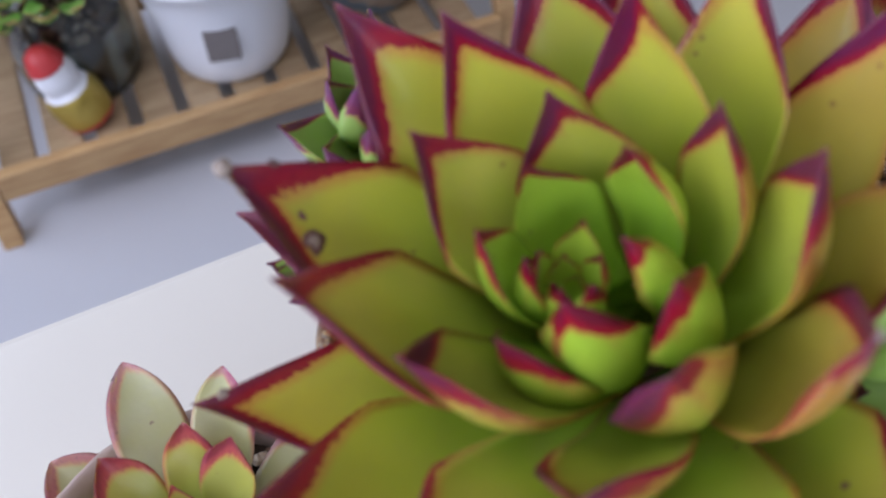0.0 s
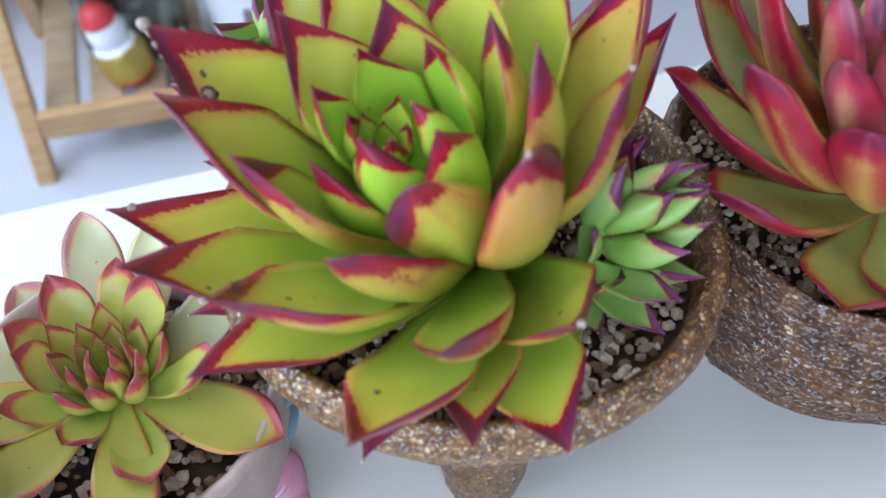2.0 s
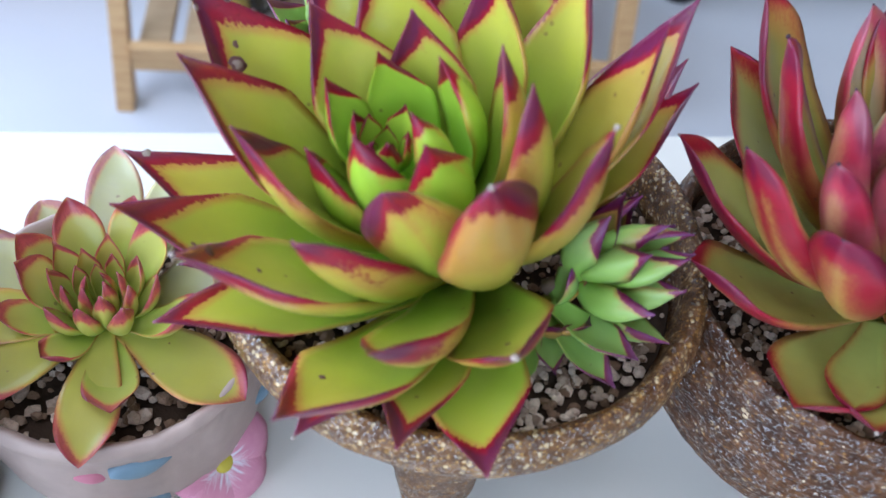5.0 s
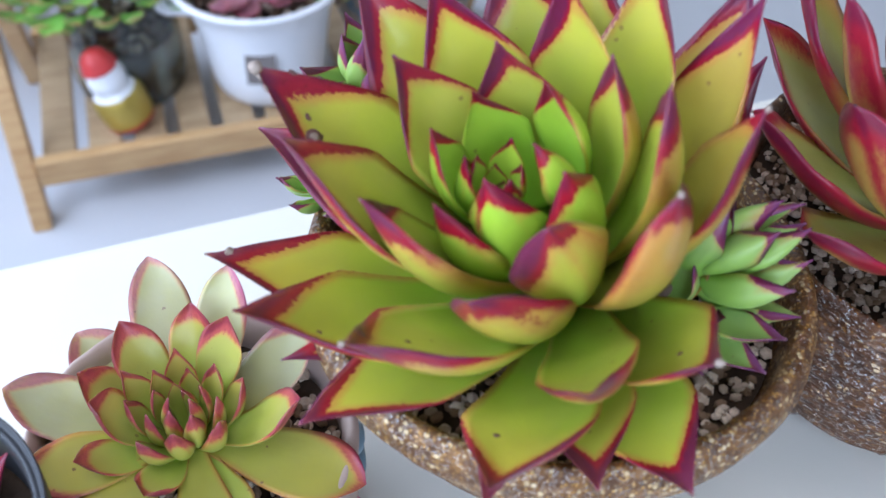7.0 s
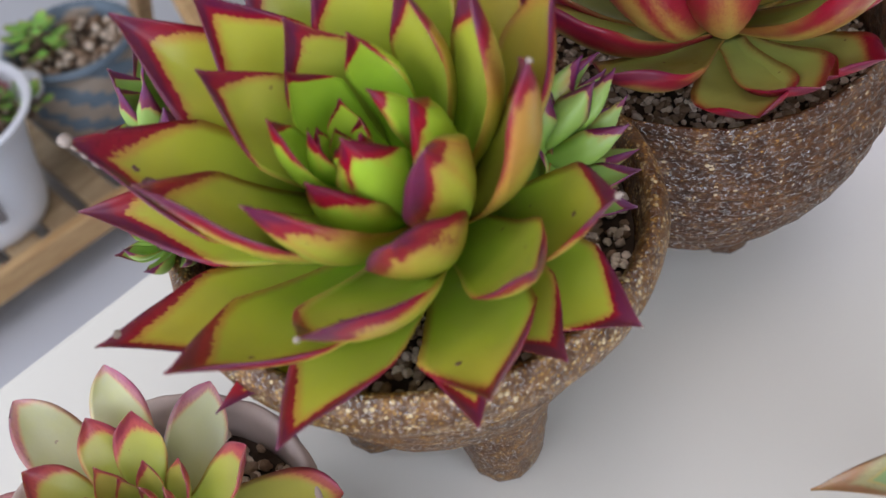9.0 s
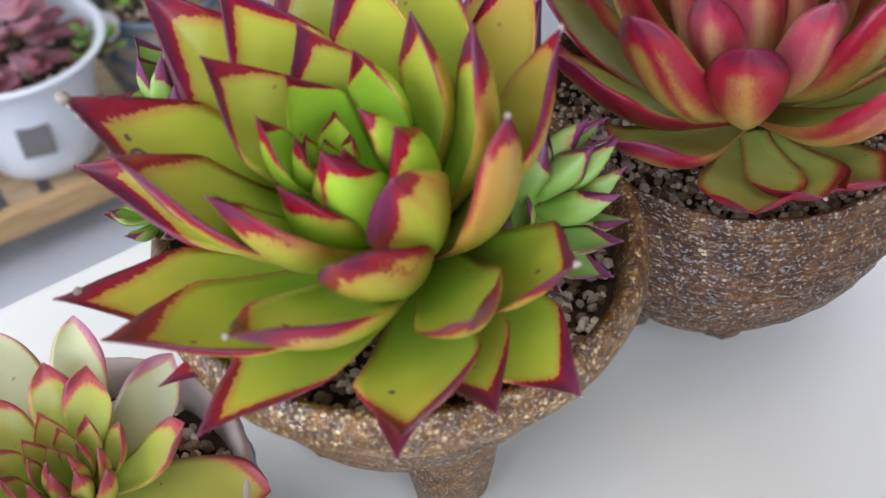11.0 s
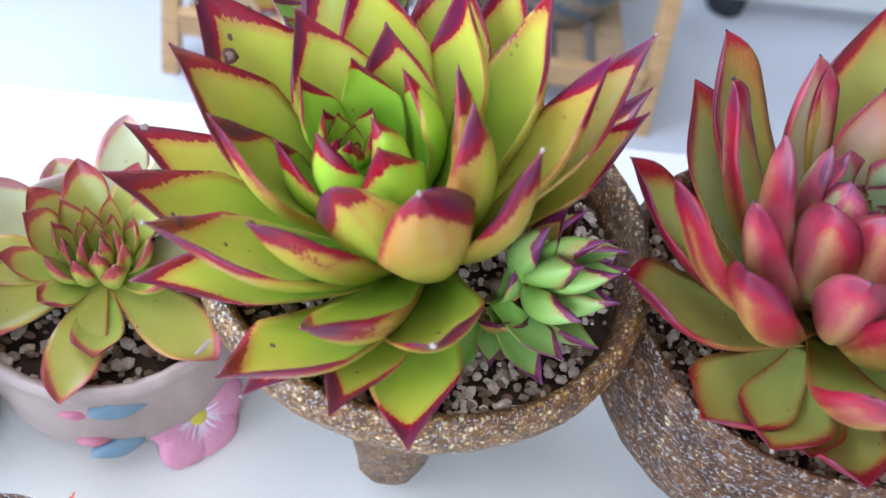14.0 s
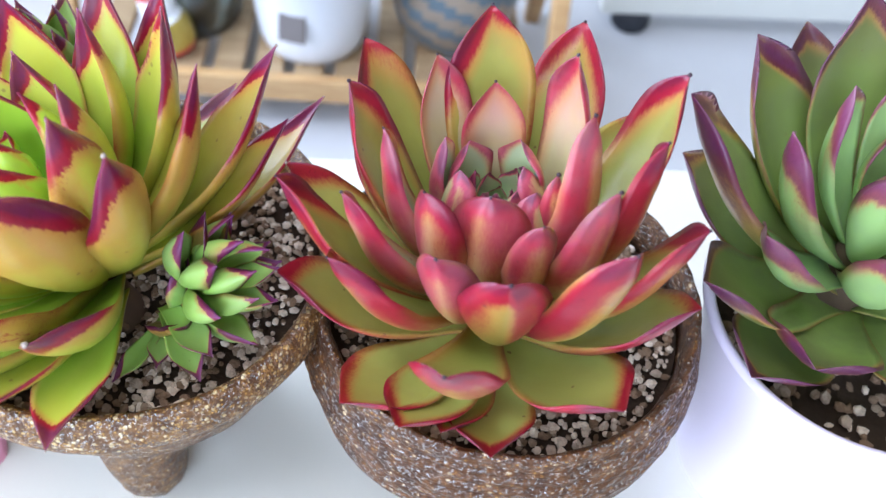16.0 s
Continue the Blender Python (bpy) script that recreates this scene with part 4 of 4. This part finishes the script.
# dark pot with a red-edged rosette, beside the blush pot
dark = planter("charcoal_pot", -0.194, -0.052, curve_profile([(0.038, 0.0), (0.042, 0.004), (0.046, 0.05), (0.051, 0.108), (0.0495, 0.111), (0.047, 0.109), (0.046, 0.09)], 4), 0, 0.01, 0.05, 0.02, M_DARK,
               "matt charcoal plastic pot", wob=0.0)
soil_bed(-0.194, -0.052, 0.105, 0.0465, 160, 0.0012, 0.003, "dark soil in the charcoal pot", 17)
E_ = plant("striped_echeveria_plant", "small rosette with white and purple edged leaves", -0.194, -0.050, 0.100)
grow(E_, [(0.030, 0.055, 0.020, 0.022, 0.006), (0.037, 0.026, 0.022, 0.018, 0.006), (0.034, 0.018, 0.020, 0.018, 0.004), (0.0, 0.050, 0.03, 0.024, 0.008), (-0.045, 0.02, 0.04, 0.026, 0.008),
          (-0.03, -0.045, 0.04, 0.026, 0.008), (0.02, -0.03, 0.02, 0.02, 0.008), (0.008, 0.012, 0.03, 0.018, 0.01), (-0.012, -0.016, 0.04, 0.018, 0.01)], M_RED, sag=0.16, rimw=0.2)

# small pot with an orange-tipped rosette, front of the table
planter("small_brown_pot", -0.094, -0.142, curve_profile([(0.024, 0.0), (0.027, 0.003), (0.031, 0.05), (0.035, 0.092), (0.034, 0.095), (0.0325, 0.094), (0.031, 0.075)], 4), 0, 0.01, 0.03, 0.02, M_POTDARK, "small brown glazed pot", wob=0.0008)
soil_bed(-0.094, -0.142, 0.090, 0.0315, 90, 0.001, 0.0026, "gravelly soil in the small brown pot", 19)
G = plant("orange_echeveria_plant", "small succulent with pointed orange-tipped leaves", -0.094, -0.142, 0.085)
grow(G, [(0.0155, 0.038, 0.030, 0.011, 0.006), (-0.03, 0.016, 0.03, 0.014, 0.006), (0.032, -0.008, 0.03, 0.014, 0.006), (-0.012, -0.03, 0.03, 0.014, 0.006), (0.0, 0.006, 0.04, 0.01, 0.01)], M_ORANGE, base_r=0.003, sag=0.12, rimw=0.3, red=0.6)

# aloe in the front corner
planter("terracotta_pot", 0.105, -0.215, curve_profile([(0.030, 0.0), (0.033, 0.003), (0.039, 0.06), (0.044, 0.110), (0.043, 0.114), (0.041, 0.113), (0.039, 0.09)], 4), 0, 0.01, 0.03, 0.02, M_BLUSH, "small clay pot with an aloe", wob=0.0008)
soil_bed(0.105, -0.215, 0.106, 0.0395, 110, 0.001, 0.003, "gravelly soil in the small clay pot", 23)
F_ = plant("aloe_plant", "grey-green aloe with pale toothed leaf edges", 0.105, -0.215, 0.106)
grow(F_, [(-0.064, 0.080, -0.012, 0.036, 0.014)], M_ALOE, base_r=0.004, sag=-0.16, belly=0.3, waist=0.85, point=1.3, cup=0.3, rimw=0.12, red=0.95)
grow(F_, [(-0.010, 0.046, 0.086, 0.020, 0.010), (0.05, 0.05, 0.07, 0.018, 0.008), (0.05, -0.04, 0.07, 0.018, 0.008), (-0.05, -0.03, 0.07, 0.018, 0.008), (0.0, 0.01, 0.09, 0.014, 0.02)], M_ALOE,
     base_r=0.004, sag=0.12, belly=0.25, waist=0.9, point=1.2, cup=0.4, rimw=0.12, red=0.95)

# ---- slatted stand on the floor behind, with its pots ----
STAND = empty("plant_stand", -0.045, 0.637, FLOOR_Z, 5.0)
SH = 0.075


def bar(name, x0, y0, z0, x1, y1, z1, mat, bevel=0.002):
    bm = bmesh.new()
    box(bm, x0, y0, z0, x1, y1, z1, bevel)
    return part(name, bm, mat, STAND, "", smooth=False)


bar("front_rail", -0.27, 0.0, SH - 0.03, 0.27, 0.014, SH + 0.002, M_WOOD)
bar("back_rail", -0.27, 0.236, SH - 0.03, 0.27, 0.25, SH + 0.002, M_WOOD)
for i in range(11):
    x = -0.262 + i * 0.0475
    bar("slat", x, 0.015, SH - 0.012, x + 0.034, 0.235, SH, M_SLAT)
for lx in (-0.292, 0.272):
    for ly, lean in ((-0.02, 0.42), (0.245, -0.42)):
        bm = bmesh.new()
        box(bm, lx, ly, 0, lx + 0.02, ly + 0.025, 0.42, 0.002)
        for vtx in bm.verts:
            vtx.co.y += lean * vtx.co.z
        part("leg", bm, M_WOOD, STAND, "", smooth=False)
tagged(STAND, "low pine plant stand with weathered slats", "plant stand")
TOP = FLOOR_Z + SH


def white_pot():
    pot = empty("white_pot", -0.060, 0.722, TOP, 5)
    pot.scale = (1.14, 1.14, 1.08)
    prof = [(0.042, 0.0), (0.050, 0.003), (0.056, 0.02), (0.062, 0.07), (0.070, 0.105), (0.083, 0.124), (0.085, 0.128), (0.082, 0.1295), (0.076, 0.126), (0.066, 0.105), (0.060, 0.09)]
    part("bowl", lathe(curve_profile(prof, 4), 72, 0.0, close=False), M_WHITE, pot)
    for sx in (-1, 1):
        cu = bpy.data.curves.new("handle", "CURVE")
        cu.dimensions, cu.bevel_depth, cu.bevel_resolution, cu.resolution_u = "3D", 0.006, 3, 8
        sp = cu.splines.new("BEZIER")
        sp.bezier_points.add(2)
        for bp, co in zip(sp.bezier_points, ((sx * 0.066, 0, 0.094), (sx * 0.094, 0, 0.108), (sx * 0.078, 0, 0.126))):
            bp.co = co
            bp.handle_left_type = bp.handle_right_type = "AUTO"
        ob = new("handle", cu)
        ob.parent = pot
    bm = bmesh.new()
    box(bm, -0.014, -0.002, -0.016, 0.014, 0.002, 0.016, 0.001)
    ob = part("label_plate", bm, M_GREYLABEL, pot, "small dark grey label plate", smooth=False)
    ob.matrix_local = pose(-0.014, -0.0615, 0.060, -8, 0, -13)
    for o in pot.children:
        if o.name.startswith("handle"):
            o.data.materials.append(M_WHITE)
    return tagged(pot, "white two-handled ceramic pot with a grey label", "planter")


white_pot()
soil_bed(-0.060, 0.722, TOP + 0.112, 0.072, 150, 0.002, 0.005, "brown gravelly soil in the white pot", 31)


def bush(name, label, x, y, z, count, r, h, size, mat, seed, **shape):
    """A loose bush of fat round leaves on branching stems."""
    rng = random.Random(seed)
    p = plant(name, label, x, y, z)
    for i in range(6):
        a = i * 1.05 + 0.3
        cu = bmesh.new()
        m = Matrix.Rotation(a, 4, "Z") @ Matrix.Rotation(radians(18 + 6 * (i % 3)), 4, "Y")
        bmesh.ops.create_cone(cu, cap_ends=True, segments=8, radius1=0.004, radius2=0.002, depth=h * 0.9, matrix=m @ Matrix.Translation((0, 0, h * 0.42)))
        part("stem", cu, M_STEM, p)
    for i in range(count):
        a, f = i * 2.39996, (i + 0.5) / count
        rr, zz = r * math.sqrt(f) * rng.uniform(0.7, 1.1), h * (1.05 - 0.7 * f) * rng.uniform(0.85, 1.1)
        bx, by = 0.62 * rr * math.cos(a), 0.62 * rr * math.sin(a)
        s = size * rng.uniform(0.75, 1.2)
        da = a + rng.uniform(-0.5, 0.5)
        part("leaf", leaf_mesh((bx, by, zz), (bx + s * math.cos(da), by + s * math.sin(da), zz + s * rng.uniform(-0.1, 0.5)), s * 0.72, thick=s * 0.16, along=8, across=4, sag=0.15, seed=i, **shape), mat, p)
    return p


bush("wine_succulent", "wine red rosettes crowding the white pot", -0.068, 0.722, TOP + 0.112, 46, 0.085, 0.055, 0.036, M_WINE, 3, **OVAL)

# glass jar with the jade plant, and the ornament in front of it
jar = empty("glass_jar", -0.212, 0.742, TOP)
part("jar_wall", lathe(curve_profile([(0.050, 0.0), (0.058, 0.004), (0.062, 0.05), (0.058, 0.10), (0.055, 0.115), (0.053, 0.115), (0.056, 0.1), (0.0595, 0.05), (0.056, 0.008), (0.048, 0.006)], 3), 48, 0.0), M_GLASS, jar)
part("rim", lathe(curve_profile([(0.0525, 0.1145), (0.0565, 0.1155), (0.0570, 0.119), (0.0540, 0.1205), (0.0520, 0.118)], 3), 48, 0.0, close=False), M_GLASS, jar)
tagged(jar, "smoky clear glass jar holding a jade plant", "jar")
soil_bed(-0.212, 0.742, TOP + 0.07, 0.055, 120, 0.002, 0.005, "dark wet soil inside the glass jar", 37)
bush("jade_plant", "bright green jade plant with round fat leaves", -0.232, 0.742, TOP + 0.075, 84, 0.115, 0.11, 0.034, M_JADE, 9, belly=0.62, point=2.4, blunt=0.6, waist=0.35)


def ornament():
    """A small bulging painted figure-like ornament, kept to plain rounded bands of colour."""
    prof = curve_profile([(0.018, 0.0), (0.026, 0.004), (0.028, 0.016), (0.027, 0.036), (0.022, 0.046), (0.019, 0.050), (0.021, 0.062), (0.018, 0.076), (0.019, 0.078), (0.013, 0.092), (0.004, 0.098)], 4)
    bm = lathe(prof, 40, 0.001, 2.0)
    for f in bm.faces:
        z = f.calc_center_median().z
        f.material_index = 0 if z < 0.008 else 1 if z < 0.044 else 2 if z < 0.077 else 0
    ob = finish("ornament", bm, [M_SCARLET, M_GOLD, M_WHITE])
    ob.matrix_world = pose(-0.214, 0.668, TOP + 0.004, 0, -14, 5)
    return tagged(ob, "small gold, white and red painted ornament", "ornament")


ornament()

# striped stoneware jar with cuttings
sj = empty("striped_jar", 0.105, 0.775, TOP)
prof = curve_profile([(0.050, 0.0), (0.060, 0.004), (0.072, 0.03), (0.078, 0.06), (0.074, 0.09), (0.068, 0.105), (0.071, 0.114), (0.069, 0.118), (0.062, 0.114), (0.060, 0.10)], 4)
bm = lathe(prof, 72, 0.0025, 4.0, close=False)
for f in bm.faces:
    c = f.calc_center_median()
    f.material_index = int((math.atan2(c.y, c.x) * 6 / math.pi + c.z * 60) % 2 > 1.1)
part("jar_wall", bm, [M_JARBROWN, M_JARBLUE], sj)
part("rim", lathe(curve_profile([(0.066, 0.110), (0.0725, 0.112), (0.0735, 0.117), (0.070, 0.1205), (0.064, 0.118), (0.063, 0.112)], 4), 72, 0.001, 4.0, close=False), M_JARBLUE, sj, "blue-grey rolled rim")
tagged(sj, "sand and blue-grey streaked stoneware jar", "jar")
soil_bed(0.105, 0.775, TOP + 0.103, 0.062, 160, 0.002, 0.006, "pale stones filling the streaked jar", 41)
bush("lime_cutting", "small lime green succulent cutting", 0.075, 0.785, TOP + 0.105, 22, 0.035, 0.04, 0.02, M_JADE, 12, **OVAL)
bush("lime_cutting", "small lime green succulent cutting", 0.02, 0.70, TOP + 0.105, 14, 0.025, 0.03, 0.018, M_JADE, 15, **OVAL)

# floor rail with rubber feet, and the board by the wall
rail = empty("floor_rail", 0.327, 0.908, FLOOR_Z, 8)
bm = bmesh.new()
box(bm, -0.02, 0, 0.03, 1.2, 0.05, 0.075, 0.004)
part("beam", bm, M_METAL, rail, "", smooth=False)
for fx in (0.03, 1.1):
    part("rubber_foot", lathe(curve_profile([(0.020, 0), (0.026, 0.003), (0.027, 0.022), (0.02, 0.03)], 3), 28, 0.0), M_RUBBER, rail, "dark round rubber foot").location = (fx, 0.02, 0)
tagged(rail, "cream painted metal floor rail with dark rubber feet", "rail")
board = empty("wooden_chest", -0.62, 0.83, FLOOR_Z, 8)
bm = bmesh.new()
box(bm, -0.25, 0, 0, 0.2, 0.3, 0.16, 0.004)
part("body", bm, M_BOARD, board, "", smooth=False)
bm = bmesh.new()
box(bm, -0.26, -0.01, 0.161, 0.21, 0.31, 0.178, 0.003)
part("lid", bm, M_BOARD, board, "", smooth=False)
tagged(board, "red-brown wooden chest standing on the floor", "chest")
